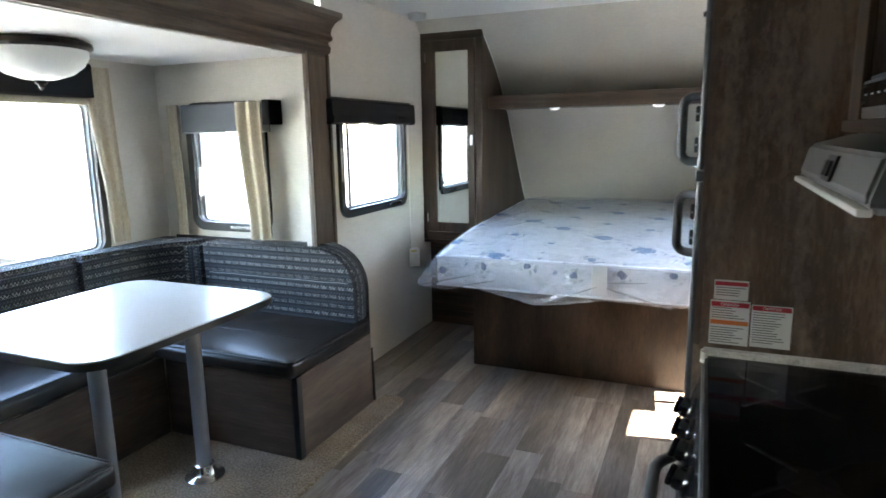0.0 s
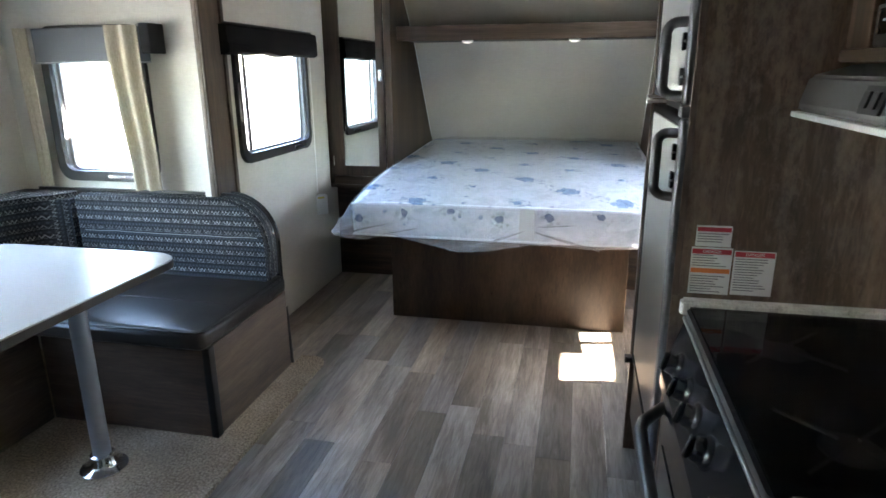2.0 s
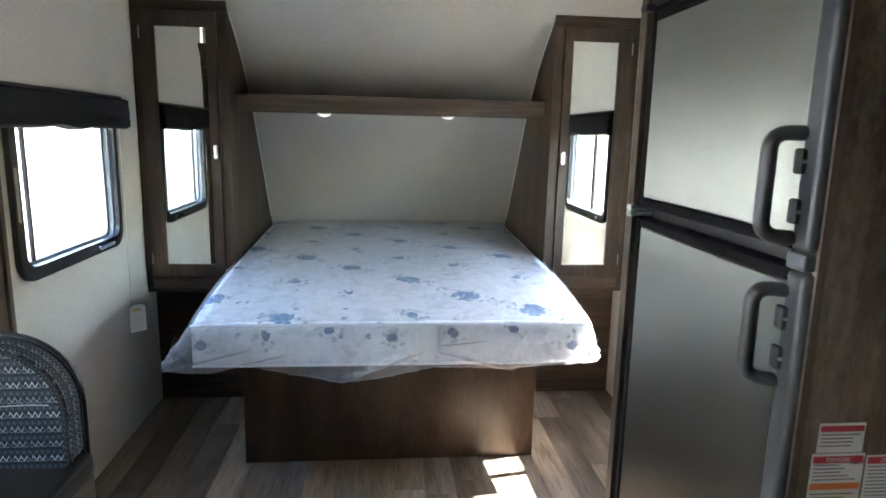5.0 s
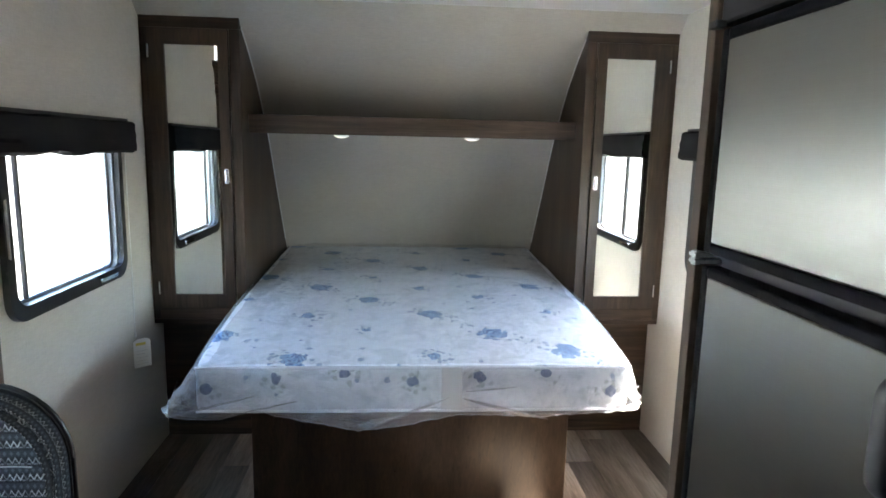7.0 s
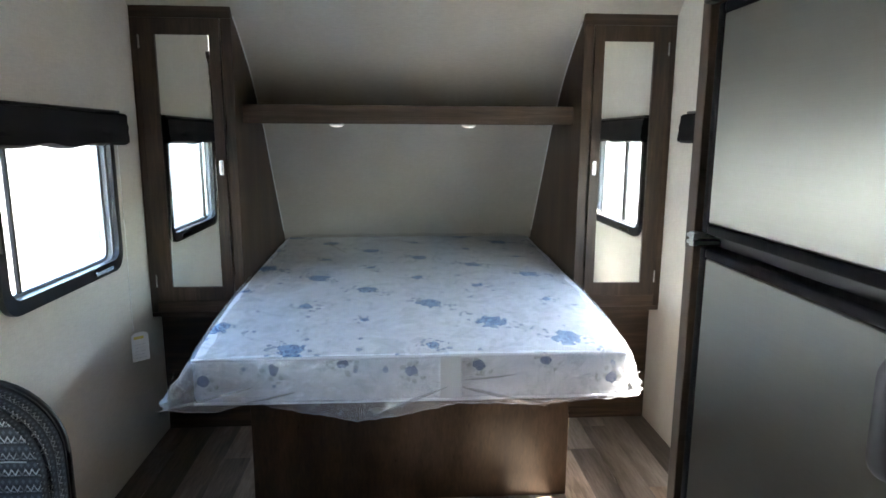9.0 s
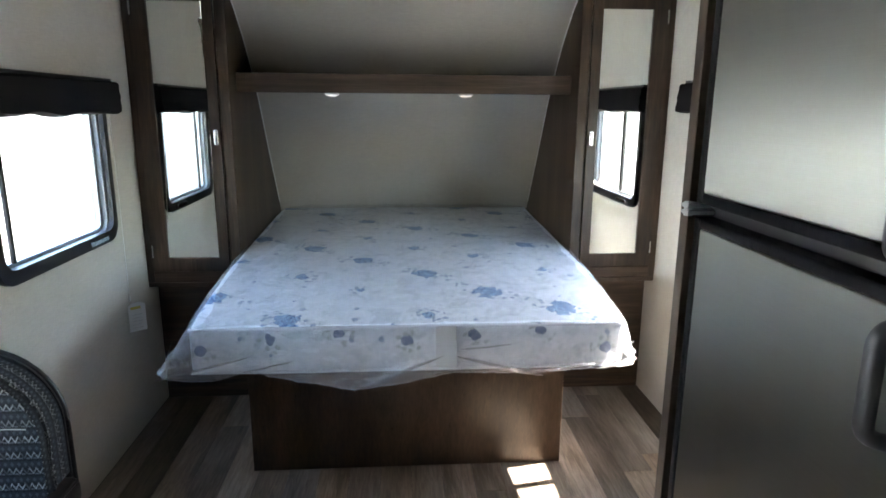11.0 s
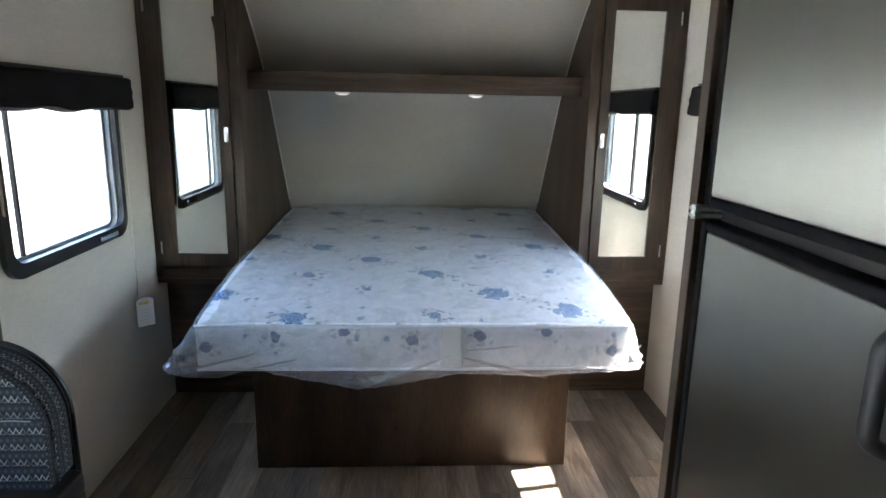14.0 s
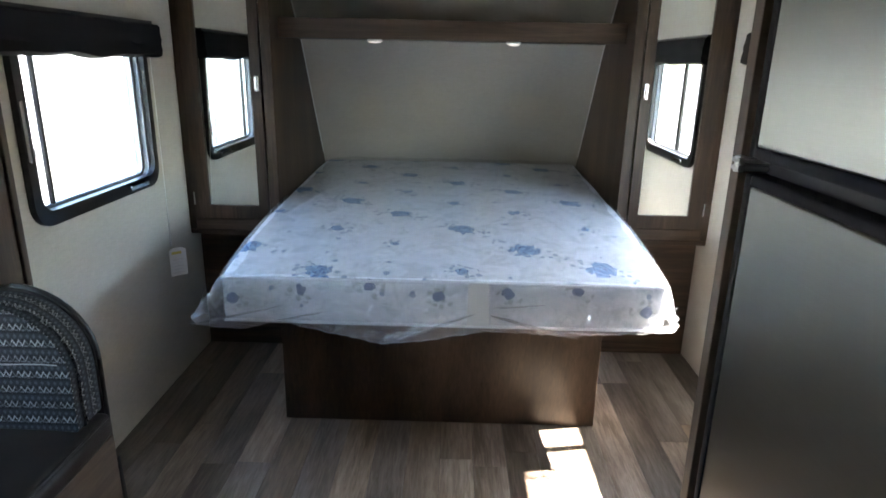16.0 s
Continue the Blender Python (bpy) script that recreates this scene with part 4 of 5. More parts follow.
fridge_door(1.282, 1.731, 1.290, 1.468)
fridge_door(0.387, 1.254, 1.062, 1.230)
for z in (1.2575, 1.2715):
    part("hinge", bx((0.1347, 2.5342, z), (0.1949, 2.5652, z + 0.009), 0.003), ALU, fg, "satin metal hinge plate")
    part("hinge_pin", cy((0.1439, 2.5502, z - 0.003), (0.1439, 2.5502, z + 0.012), 0.009), ALU, fg)
part("corner_cap", bx((0.1476, 1.9134, 1.2554), (0.1761, 1.958, 1.2806), 0.004), mat("grey_cap", (0.09, 0.09, 0.095), 0.4), fg)
part("bottom_hinge", bx((0.1310, 2.5342, 0.364), (0.1949, 2.5671, 0.3859), 0.004), BLACK, fg)
part("top_hinge", bx((0.1347, 2.5342, 1.7325), (0.1577, 2.5652, 1.7479), 0.003), BLACK, fg)

# ---- warning labels ----
PAPER = mat("label_paper", (0.72, 0.72, 0.70), 0.55)
RED = mat("label_red", (0.50, 0.03, 0.05), 0.5)
ORANGE = mat("label_orange", (0.70, 0.20, 0.04), 0.5)
INK = mat("grey_label_ink", (0.22, 0.22, 0.22), 0.6)


def lettering(name, text, size, m, material, parent):
    c = bpy.data.curves.new(name, "FONT")
    c.body, c.size, c.align_x, c.align_y = text, size, "CENTER", "CENTER"
    tmp = new(name, c)
    me = bpy.data.meshes.new_from_object(tmp.evaluated_get(bpy.context.evaluated_depsgraph_get()))
    bpy.data.objects.remove(tmp)
    bm = bmesh.new()
    bm.from_mesh(me)
    bmesh.ops.transform(bm, matrix=m, verts=bm.verts)
    return part(name, bm, material, parent, smooth=0)


def label(x0, z0, x1, z1, bands, text=""):
    y = 1.9105
    s = thing("warning_label", ((x0 + x1) / 2, y, z0), "white paper warning label with a coloured header stuck on the panel", "label", "warning labels")
    part("sheet", bx((x0, y - 0.0008, z0), (x1, y, z1)), PAPER, s, smooth=0)
    for zb, zt, mt in bands:
        part("header", bx((x0 + 0.002, y - 0.0012, zb), (x1 - 0.002, y - 0.0009, zt)), mt, s, smooth=0)
    random.seed(int(x0 * 1000 + z0 * 100))
    z = z1 - 0.019
    while z > z0 + 0.006:
        if not any(zb - 0.003 < z < zt + 0.003 for zb, zt, _ in bands):
            part("text_line", bx((x0 + 0.004, y - 0.0011, z - 0.0012), (x0 + 0.004 + (x1 - x0 - 0.009) * random.uniform(0.55, 1.0), y - 0.0009, z + 0.0012)), INK, s, smooth=0)
        z -= 0.0062
    if text:
        zb, zt, _ = bands[0]
        lettering("lettering", text, 0.010, pose((x0 + x1) / 2, y - 0.0015, (zb + zt) / 2, 90, 0, 0), PAPER, s)
    return s


label(0.205, 0.970, 0.281, 1.019, [(1.005, 1.015, RED)])
label(0.199, 0.856, 0.287, 0.968, [(0.952, 0.964, RED), (0.907, 0.918, ORANGE)], "DANGER")
label(0.291, 0.858, 0.378, 0.963, [(0.949, 0.961, RED)], "DANGER")

# ---- range, counter ----
COUNTER = mat("speckled_laminate", (0.50, 0.47, 0.42), 0.4)
n = Net(COUNTER)
n.base(n.ramp(n.math("ADD", n.math("MULTIPLY", n.noise(n.coords(), 160.0, 5, 0.7), 0.6), n.math("MULTIPLY", n.noise(n.coords(), 25.0, 4), 0.4)), (0.36, (0.34, 0.32, 0.285)), (0.48, (0.57, 0.545, 0.495)), (0.62, (0.72, 0.69, 0.635))))
GLOSS = mat("black_glass", (0.006, 0.006, 0.007), 0.07)
bm = bmesh.new()
prism(bm, rounded(0.183, 1.876, XR - 0.003, 1.9095, (0.012, 0.0, 0.0, 0.012), 4), lambda u, v, w: (u, v, w), 0.813, 0.847)
bmesh.ops.bevel(bm, geom=[e for e in bm.edges if all(v.co.z > 0.843 for v in e.verts)], offset=0.006, segments=3, affect="EDGES")
solid("counter_strip", bm, COUNTER, "narrow cream speckled counter strip behind the range", "counter")
bm = bmesh.new()
prism(bm, rounded(0.172, 0.586, XR - 0.003, 1.187, (0.02, 0.0, 0.0, 0.045), 6), lambda u, v, w: (u, v, w), 0.8112, 0.847)
bmesh.ops.bevel(bm, geom=[e for e in bm.edges if all(v.co.z > 0.843 for v in e.verts)], offset=0.008, segments=3, affect="EDGES")
solid("worktop", bm, COUNTER, "grey-cream speckled laminate worktop with a rounded corner", "worktop")
cu = thing("base_cabinet", (0.53, 0.88, 0), "dark walnut base cabinet under the worktop", "cabinet")
part("body", bx((0.2184, 0.6042, 0.0), (XR - 0.003, 1.1856, 0.8109), 0.003), WOOD, cu)
part("door", bx((0.2018, 0.6402, 0.192), (0.2179, 1.1622, 0.7686), 0.004), WOOD, cu)
KNOB = mat("glossy_black_knob", (0.010, 0.010, 0.011), 0.22)
rg = thing("range", (0.52, 1.53, 0), "black gas range with a closed glass lid and knob panel", "range")
DOVEN = mat("black_oven_enamel", (0.007, 0.007, 0.008), 0.16, 0, 0.10)
part("body", bx((0.211, 1.1928, 0.0), (XR - 0.005, 1.8714, 0.8021), 0.004), BLACK, rg)
SMOKED = bpy.data.materials.new("smoked_black_glass")
SMOKED.use_nodes = True
t_ = SMOKED.node_tree
sg = t_.nodes["Principled BSDF"]
sg.inputs["Base Color"].default_value = (0.005, 0.005, 0.006, 1)
sg.inputs["Roughness"].default_value = 0.06
st_ = t_.nodes.new("ShaderNodeBsdfTransparent")
st_.inputs[0].default_value = (0.75, 0.75, 0.75, 1)
sm = t_.nodes.new("ShaderNodeMixShader")
sm.inputs[0].default_value = 0.55
t_.links.new(st_.outputs[0], sm.inputs[1])
t_.links.new(sg.outputs[0], sm.inputs[2])
t_.links.new(sm.outputs[0], t_.nodes["Material Output"].inputs[0])
lid = part("glass_lid", bx((0.2, 1.2, 0.8323), (XR - 0.026, 1.8642, 0.8383), 0.002, 2), SMOKED, rg, "smoked black glass lid")
part("lid_frame", ring(bmesh.new(), rounded(0.1926, 1.193, XR - 0.018, 1.8714, 0.02), rounded(0.2055, 1.2072, XR - 0.032, 1.857, 0.012), lambda u, v, w: (u, v, w), 0.8150, 0.8318), BLACK, rg, "black lid frame")
for bx_, by_, br in ((0.35, 1.36, 0.045), (0.35, 1.70, 0.045), (0.59, 1.53, 0.055)):
    bu = part("burner", lathe(bmesh.new(), (bx_, by_, 0.8148), [(br, 0.0), (br, 0.004), (br * 0.7, 0.008), (br * 0.2, 0.009)], 24), ALU, rg, "round aluminium burner")
    for k in range(4):
        a = math.pi / 4 + k * math.pi / 2
        part("grate_bar", tube(bmesh.new(), [(bx_ + 0.02 * math.cos(a), by_ + 0.02 * math.sin(a), 0.8265), (bx_ + 0.12 * math.cos(a), by_ + 0.12 * math.sin(a), 0.8265)], 0.0035, 6), ALU, bu)
part("rim", bx((0.1871, 1.191, 0.803), (XR - 0.012, 1.8732, 0.8146), 0.006, 3), BLACK, rg)
bm = bmesh.new()
prism(bm, [(0.211, 0.638), (0.211, 0.8016), (0.1908, 0.8016), (0.1503, 0.671), (0.1503, 0.638)], lambda u, v, w: (u, w, v), 1.1982, 1.866)
bmesh.ops.bevel(bm, geom=list(bm.edges), offset=0.003, segments=2, affect="EDGES")
part("knob_panel", bm, DOVEN, rg, "black enamel knob panel")
for y in (1.76, 1.645, 1.545, 1.435, 1.275):
    g = lathe(bmesh.new(), (0, 0, 0), [(0.031, 0.0), (0.031, 0.004), (0.028, 0.008), (0.0235, 0.011), (0.022, 0.024), (0.018, 0.029), (0.004, 0.030)], 28)
    bmesh.ops.transform(g, matrix=Matrix.Translation((0.1719, y, 0.737)) @ Vector((-0.954, 0, 0.299)).to_track_quat("Z", "Y").to_matrix().to_4x4(), verts=g.verts)
    k = part("knob", g, KNOB, rg, "round black knob", 40)
    g = bmesh.new()
    box(g, (-0.006, -0.0055, -0.022), (0.006, 0.0055, 0.022), 0.004, 3)
    bmesh.ops.transform(g, matrix=Matrix.Translation((0.1409, y, 0.7467)) @ Matrix.Rotation(radians(17), 4, "Y"), verts=g.verts)
    part("grip", g, KNOB, k)
    part("mark", bx((0.1765, y + 0.033, 0.7472), (0.1802, y + 0.038, 0.7537)), WHITE, k)
part("oven_door", bx((0.1595, 1.2072, 0.2013), (0.2105, 1.857, 0.631), 0.008, 3), DOVEN, rg, "black enamel oven door")
part("oven_glass", bx((0.1567, 1.2702, 0.285), (0.159, 1.7967, 0.5175), 0.001), GLOSS, rg)
pts = []
for k in range(17):
    t = k / 16
    pts.append((0.1595 - 0.062 * min(1, math.sin(math.pi * t) * 2.2), 1.828 - 0.594 * t, 0.597))
part("oven_handle", tube(bmesh.new(), pts, 0.014, 12), BLACK, rg, "bowed black oven handle")
part("drawer", bx((0.1678, 1.2072, 0.099), (0.2105, 1.857, 0.1939), 0.006), BLACK, rg)

# ---- range hood, microwave, overhead cabinet ----
HOODM = mat("satin_silver_enamel", (0.14, 0.14, 0.135), 0.36, 0.75)
hd = thing("range_hood", (0.6, 1.55, 1.25), "silver range hood with a black switch plate under the microwave shelf", "range hood")
bm = bmesh.new()
prism(bm, [(XR - 0.004, 1.2755), (XR - 0.004, 1.3685), (0.456, 1.3660), (0.376, 1.3440), (0.360, 1.2857), (0.362, 1.2755)], lambda u, v, w: (u, w, v), 1.2387, 1.8624)
bmesh.ops.bevel(bm, geom=list(bm.edges), offset=0.006, segments=3, affect="EDGES")
part("canopy", bm, HOODM, hd)
part("lip", bx((0.3508, 1.2342, 1.2640), (0.3700, 1.866, 1.2752), 0.003), mat("bright_lip_steel", (0.8, 0.8, 0.79), 0.3, 0.7), hd, "bright polished front lip")
part("underside", bx((0.3752, 1.2432, 1.2661), (XR - 0.006, 1.8597, 1.275), 0.002), ALU, hd)
sw = bmesh.new()
prism(sw, [(1.491, 1.2905), (1.563, 1.2905), (1.563, 1.333), (1.491, 1.333)], lambda u, v, w: (0.360 + (v - 1.2857) * 0.274 - w, u, v), 0.001, 0.006)
sp_ = part("switch_plate", sw, BLACK, hd, "black switch plate")
for y in (1.503, 1.534):
    k = bmesh.new()
    prism(k, [(y, 1.2995), (y + 0.02, 1.2995), (y + 0.02, 1.3245), (y, 1.3245)], lambda u, v, w: (0.360 + (v - 1.2857) * 0.274 - w, u, v), 0.0065, 0.011)
    part("rocker", k, EDGE, sp_)
# the same walnut, darkened in colour and sheen for the shade up here
WOOD_SHADE = wood("shade_darkened_walnut", "z", (0.016, 0.010, 0.007), (0.036, 0.023, 0.015), (0.075, 0.05, 0.035), 0.5)
WOOD_SHADE_Y = wood("shade_darkened_walnut_along", "y", (0.016, 0.010, 0.007), (0.036, 0.023, 0.015), (0.075, 0.05, 0.035), 0.5)
for m_ in (WOOD_SHADE, WOOD_SHADE_Y):
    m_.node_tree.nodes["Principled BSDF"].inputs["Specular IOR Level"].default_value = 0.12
oc = thing("overhead_cabinet", (0.6, 1.35, 1.37), "dark walnut overhead cabinet with a microwave bay, colour deepened for shade", "cabinet")
part("shelf", bx((0.4373, 0.7662, 1.3694), (XR - 0.003, 1.9097, 1.3936), 0.005), WOOD_SHADE_Y, oc)
part("end_stile", bx((0.4484, 1.8057, 1.394), (0.4668, 1.9097, CEIL - 0.003), 0.002), WOOD_SHADE, oc)
part("near_stile", bx((0.4484, 0.7662, 1.394), (0.4668, 1.1982, CEIL - 0.003), 0.002), WOOD_SHADE, oc)
part("upper_front", bx((0.4484, 1.1987, 1.6939), (0.4668, 1.8053, CEIL - 0.003), 0.002), WOOD_SHADE_Y, oc)
part("door", bx((0.4336, 1.2342, 1.7172), (0.4479, 1.7742, CEIL - 0.05), 0.005), WOOD_SHADE_Y, oc)
part("side", bx((0.4672, 0.7662, 1.394), (XR - 0.003, 0.7842, CEIL - 0.003), 0.002), WOOD_SHADE, oc)
mw = thing("microwave", (0.6, 1.5, 1.394), "black built-in microwave with a silver trimmed control strip", "microwave")
part("body", bx((0.4612, 1.2117, 1.394), (XR - 0.02, 1.7967, 1.68), 0.004), BLACK, mw)
part("trim_bar", bx((0.4502, 1.2117, 1.3949), (0.4608, 1.7967, 1.468), 0.004), mat("dark_silver_trim", (0.06, 0.055, 0.05), 0.4, 0.3), mw)
part("vent_strip", bx((0.447, 1.2522, 1.4159), (0.4497, 1.776, 1.4605), 0.003), GLOSS, mw, "glossy black vent strip")
for k in range(9):
    part("vent_slot", bx((0.4458, 1.342 + k * 0.05, 1.4382), (0.4467, 1.355 + k * 0.05, 1.4419)), ALU, mw, smooth=0)
for z in (1.4224, 1.454):
    part("screw", cy((0.447, 1.7697, z), (0.4451, 1.7697, z), 0.004, n=12), CHROME, mw)
part("window", bx((0.4562, 1.3242, 1.4754), (0.4608, 1.7832, 1.6614), 0.003), GLOSS, mw)

# ---- dinette ----
def fabric(name, face):
    """Dark weave with rows of pale chevrons; on the boxing, which does not face along axis `face`, the rows run round the cushion."""
    m = mat(name, (0.03, 0.035, 0.045), 0.9, 0, 0.2)
    n = Net(m)
    sp = n.node("ShaderNodeSeparateXYZ", Vector=n.coords())
    geo = n.t.nodes.new("ShaderNodeNewGeometry")
    nn = n.node("ShaderNodeSeparateXYZ", Vector=geo.outputs["Normal"])
    front = n.math("GREATER_THAN", n.math("ABSOLUTE", nn.outputs[face]), 0.6)
    h_box = n.math("SUBTRACT", sp.outputs[1 - face], n.math("MULTIPLY", sp.outputs[2], 0.9))
    h = n.math("ADD", n.math("MULTIPLY", front, sp.outputs[1 - face]), n.math("MULTIPLY", n.math("SUBTRACT", 1.0, front), h_box))
    v = n.math("ADD", n.math("MULTIPLY", front, sp.outputs[2]), n.math("MULTIPLY", n.math("SUBTRACT", 1.0, front), sp.outputs[face]))
    yarn = n.noise(n.coords(), 330.0, 3)
    rows_v = n.math("DIVIDE", v, 0.0445)
    fr_v = n.math("FRACT", rows_v)
    row_no = n.math("FLOOR", rows_v)

    def saw(period, shift=0.0):
        return n.math("ABSOLUTE", n.math("MULTIPLY_ADD", n.math("FRACT", n.math("MULTIPLY_ADD", h, 1 / period, shift)), 2.0, -1.0))

    def band(centre, width, wave=0.0, amount=0.0):
        return n.math("LESS_THAN", n.math("ABSOLUTE", n.math("SUBTRACT", n.math("MULTIPLY_ADD", wave, amount, fr_v), centre)), width)

    tall, group, small = saw(0.0165), saw(0.0495, 0.2), saw(0.0165, 0.5)
    chev = n.math("MULTIPLY", band(0.48, 0.075, tall, 0.34), n.math("MULTIPLY_ADD", n.math("GREATER_THAN", group, 0.28), 0.7, 0.3))
    dash = n.math("MULTIPLY", band(0.12, 0.045), n.math("GREATER_THAN", small, 0.45))
    dia = n.math("LESS_THAN", n.math("ADD", n.math("MULTIPLY", n.math("ABSOLUTE", n.math("SUBTRACT", fr_v, 0.74)), 4.2), small), 0.62)
    tone = n.math("MULTIPLY_ADD", n.math("SINE", n.math("MULTIPLY", row_no, 2.4)), 0.25, 0.75)
    wear = n.math("MULTIPLY_ADD", yarn, 1.2, 0.1)
    c = n.ramp(yarn, (0.35, (0.012, 0.012, 0.013)), (0.7, (0.036, 0.037, 0.040)))
    c = n.mix(n.math("MULTIPLY", band(0.74, 0.20), 0.5), c, (0.042, 0.048, 0.054))
    c = n.mix(n.math("MULTIPLY", dia, 0.6), c, (0.095, 0.106, 0.116))
    c = n.mix(n.math("MULTIPLY", dash, n.math("MULTIPLY", wear, 0.7)), c, (0.24, 0.245, 0.245))
    c = n.mix(n.math("MULTIPLY", n.math("MULTIPLY", chev, tone), wear), c, (0.50, 0.49, 0.47))
    n.base(c)
    n.bump(yarn, 0.6, 0.002)
    return m


FAB = fabric("woven_zigzag_fabric", 1)
FAB_SIDE = fabric("woven_zigzag_fabric_side", 0)
SEAM = mat("pale_seam_thread", (0.26, 0.26, 0.25), 0.8)

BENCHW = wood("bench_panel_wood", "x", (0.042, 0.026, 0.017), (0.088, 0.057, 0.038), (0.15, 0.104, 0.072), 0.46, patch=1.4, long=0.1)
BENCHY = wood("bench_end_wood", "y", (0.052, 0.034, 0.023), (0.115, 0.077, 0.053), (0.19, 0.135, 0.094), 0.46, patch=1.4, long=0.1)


def bevel_near(bm, test, off, seg=4):
    bmesh.ops.bevel(bm, geom=[e for e in bm.edges if all(test(v.co) for v in e.verts)], offset=off, segments=seg, affect="EDGES")
    return bm


def piping(pts, r=0.005):
    return tube(bmesh.new(), pts, r, 6)


def bench(y_back, d, name_label):
    """A bench across the slide-out; d = -1: its seat lies towards smaller y."""
    def Y(q):
        return y_back + d * q
    def b(x0, q0, z0, x1, q1, z1, bev=0.003):
        return bx((x0, min(Y(q0), Y(q1)), z0), (x1, max(Y(q0), Y(q1)), z1), bev)
    be = thing("dinette_bench", (-1.9, Y(0.34), 0.016), name_label, "bench", "dinette benches")
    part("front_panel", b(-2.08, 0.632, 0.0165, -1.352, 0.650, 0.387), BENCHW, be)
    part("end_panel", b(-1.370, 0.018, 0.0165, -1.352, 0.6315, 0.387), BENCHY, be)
    part("corner_post", b(-1.376, 0.617, 0.0165, -1.346, 0.655, 0.388, 0.004), EDGE, be)
    out = rounded(-2.60, 0.0165, -1.372, 0.834, (0.0, 0.0, 0.21, 0.0), 10)
    bm = bmesh.new()
    prism(bm, out, lambda u, v, w: (u, Y(w), v), 0.0, 0.017)
    part("back_board", bm, EDGE, be)
    edge = [(x, Y(0.004), z) for x, z in rounded(-2.60, 0.03, -1.372, 0.834, (0.0, 0.0, 0.21, 0.0), 10)[12:-11]]
    edge = [(-1.352, Y(0.004), 0.02), (-1.358, Y(0.004), 0.30)] + edge
    part("edge_band", tube(bmesh.new(), edge, 0.008, 8), EDGE, be, "black edge moulding")
    # seat cushion
    def sag(p):
        p.z += 0.004 * noise.noise(Vector((p.x * 6, p.y * 6, 2.0)))
        return p
    lo = (-2.50, min(Y(0.020), Y(0.688)), 0.389)
    hi = (-1.344, max(Y(0.020), Y(0.688)), 0.464)
    seat = part("seat_cushion", soft_box(lo, hi, 0.022, (30, 16, 3), 0.010, sag), LEATHER, be, "black leatherette seat cushion", smooth=80)
    part("piping", piping([(-2.48, Y(0.684), 0.458), (-1.37, Y(0.684), 0.458), (-1.348, Y(0.666), 0.458), (-1.348, Y(0.04), 0.458)]), LEATHER, seat)
    seam = []
    for k in range(25):
        xx = -2.46 + 1.06 * k / 24
        seam.append((xx, Y(0.42), 0.464 + 0.010 * (1 - ((xx + 1.933) / 0.567) ** 4) + 0.004 * noise.noise(Vector((xx * 6, Y(0.42) * 6, 2.0))) + 0.0005))
    part("seam", tube(bmesh.new(), seam, 0.0022, 6), LEATHER, seat)
    # back cushion
    bm = bmesh.new()
    prism(bm, rounded(-2.30, 0.465, -1.376, 0.824, (0.012, 0.012, 0.20, 0.012), 10), lambda u, v, w: (u, Y(w), v), 0.0175, 0.130)
    bevel_near(bm, lambda c: abs(abs(c.y - y_back) - 0.130) < 1e-4, 0.03, 5)
    back = part("back_cushion", bm, FAB, be, "dark zigzag woven back cushion", smooth=60)
    part("piping", piping([(x, Y(0.098), z) for x, z in rounded(-2.298, 0.467, -1.375, 0.823, (0.012, 0.012, 0.20, 0.012), 10)[9:-8]], 0.006), FAB, back)
    part("seam", tube(bmesh.new(), [(-2.27 + 0.865 * k / 20, Y(0.1300), 0.664 + 0.003 * noise.noise(Vector((k * 0.4, y_back, 3)))) for k in range(21)], 0.0022, 6), SEAM, back, "pale seam across the back cushion")
    return be


bench(2.953, -1, "dinette bench with black leatherette seat and zigzag fabric back")
bench(0.755, 1, "dinette bench seat of black leatherette facing the table")
mb = thing("dinette_side_bench", (-2.4, 1.8, 0.016), "black leatherette side bench under the dinette window", "bench")
part("front_panel", bx((-2.10, 1.407, 0.0165), (-2.082, 2.300, 0.387), 0.003), BENCHY, mb)
part("seat_cushion", soft_box((-2.655, 1.447, 0.389), (-2.08, 2.262, 0.468), 0.022, (14, 24, 3), 0.008), LEATHER, mb, smooth=80)
bm = bmesh.new()
prism(bm, [(1.44, 0.47), (2.285, 0.47), (2.285, 0.828), (1.44, 0.828)], lambda u, v, w: (XS + w, u, v), 0.004, 0.135)
bevel_near(bm, lambda c: c.x > XS + 0.13, 0.03, 5)
part("back_cushion", bm, FAB_SIDE, mb, "dark zigzag woven back cushion", smooth=60)
for sy, yb in ((1, 2.949), (-1, 0.759)):
    bm = bmesh.new()
    yo = 2.288 if sy > 0 else 1.437
    yi = yb - sy * 0.0
    outl = [(XS + 0.004, yo), (XS + 0.135, yo), (XS + 0.140, yo + sy * 0.20), (XS + 0.165, yo + sy * 0.36), (XS + 0.22, yo + sy * 0.47), (XS + 0.345, yi - sy * 0.13), (XS + 0.345, yi - sy * 0.02), (XS + 0.004, yi - sy * 0.02)]
    prism(bm, outl, lambda u, v, w: (u, v, w), 0.47, 0.828)
    bevel_near(bm, lambda c: c.z > 0.826, 0.025, 4)
    part("corner_cushion", bm, FAB_SIDE, mb, "dark zigzag woven corner cushion", smooth=60)

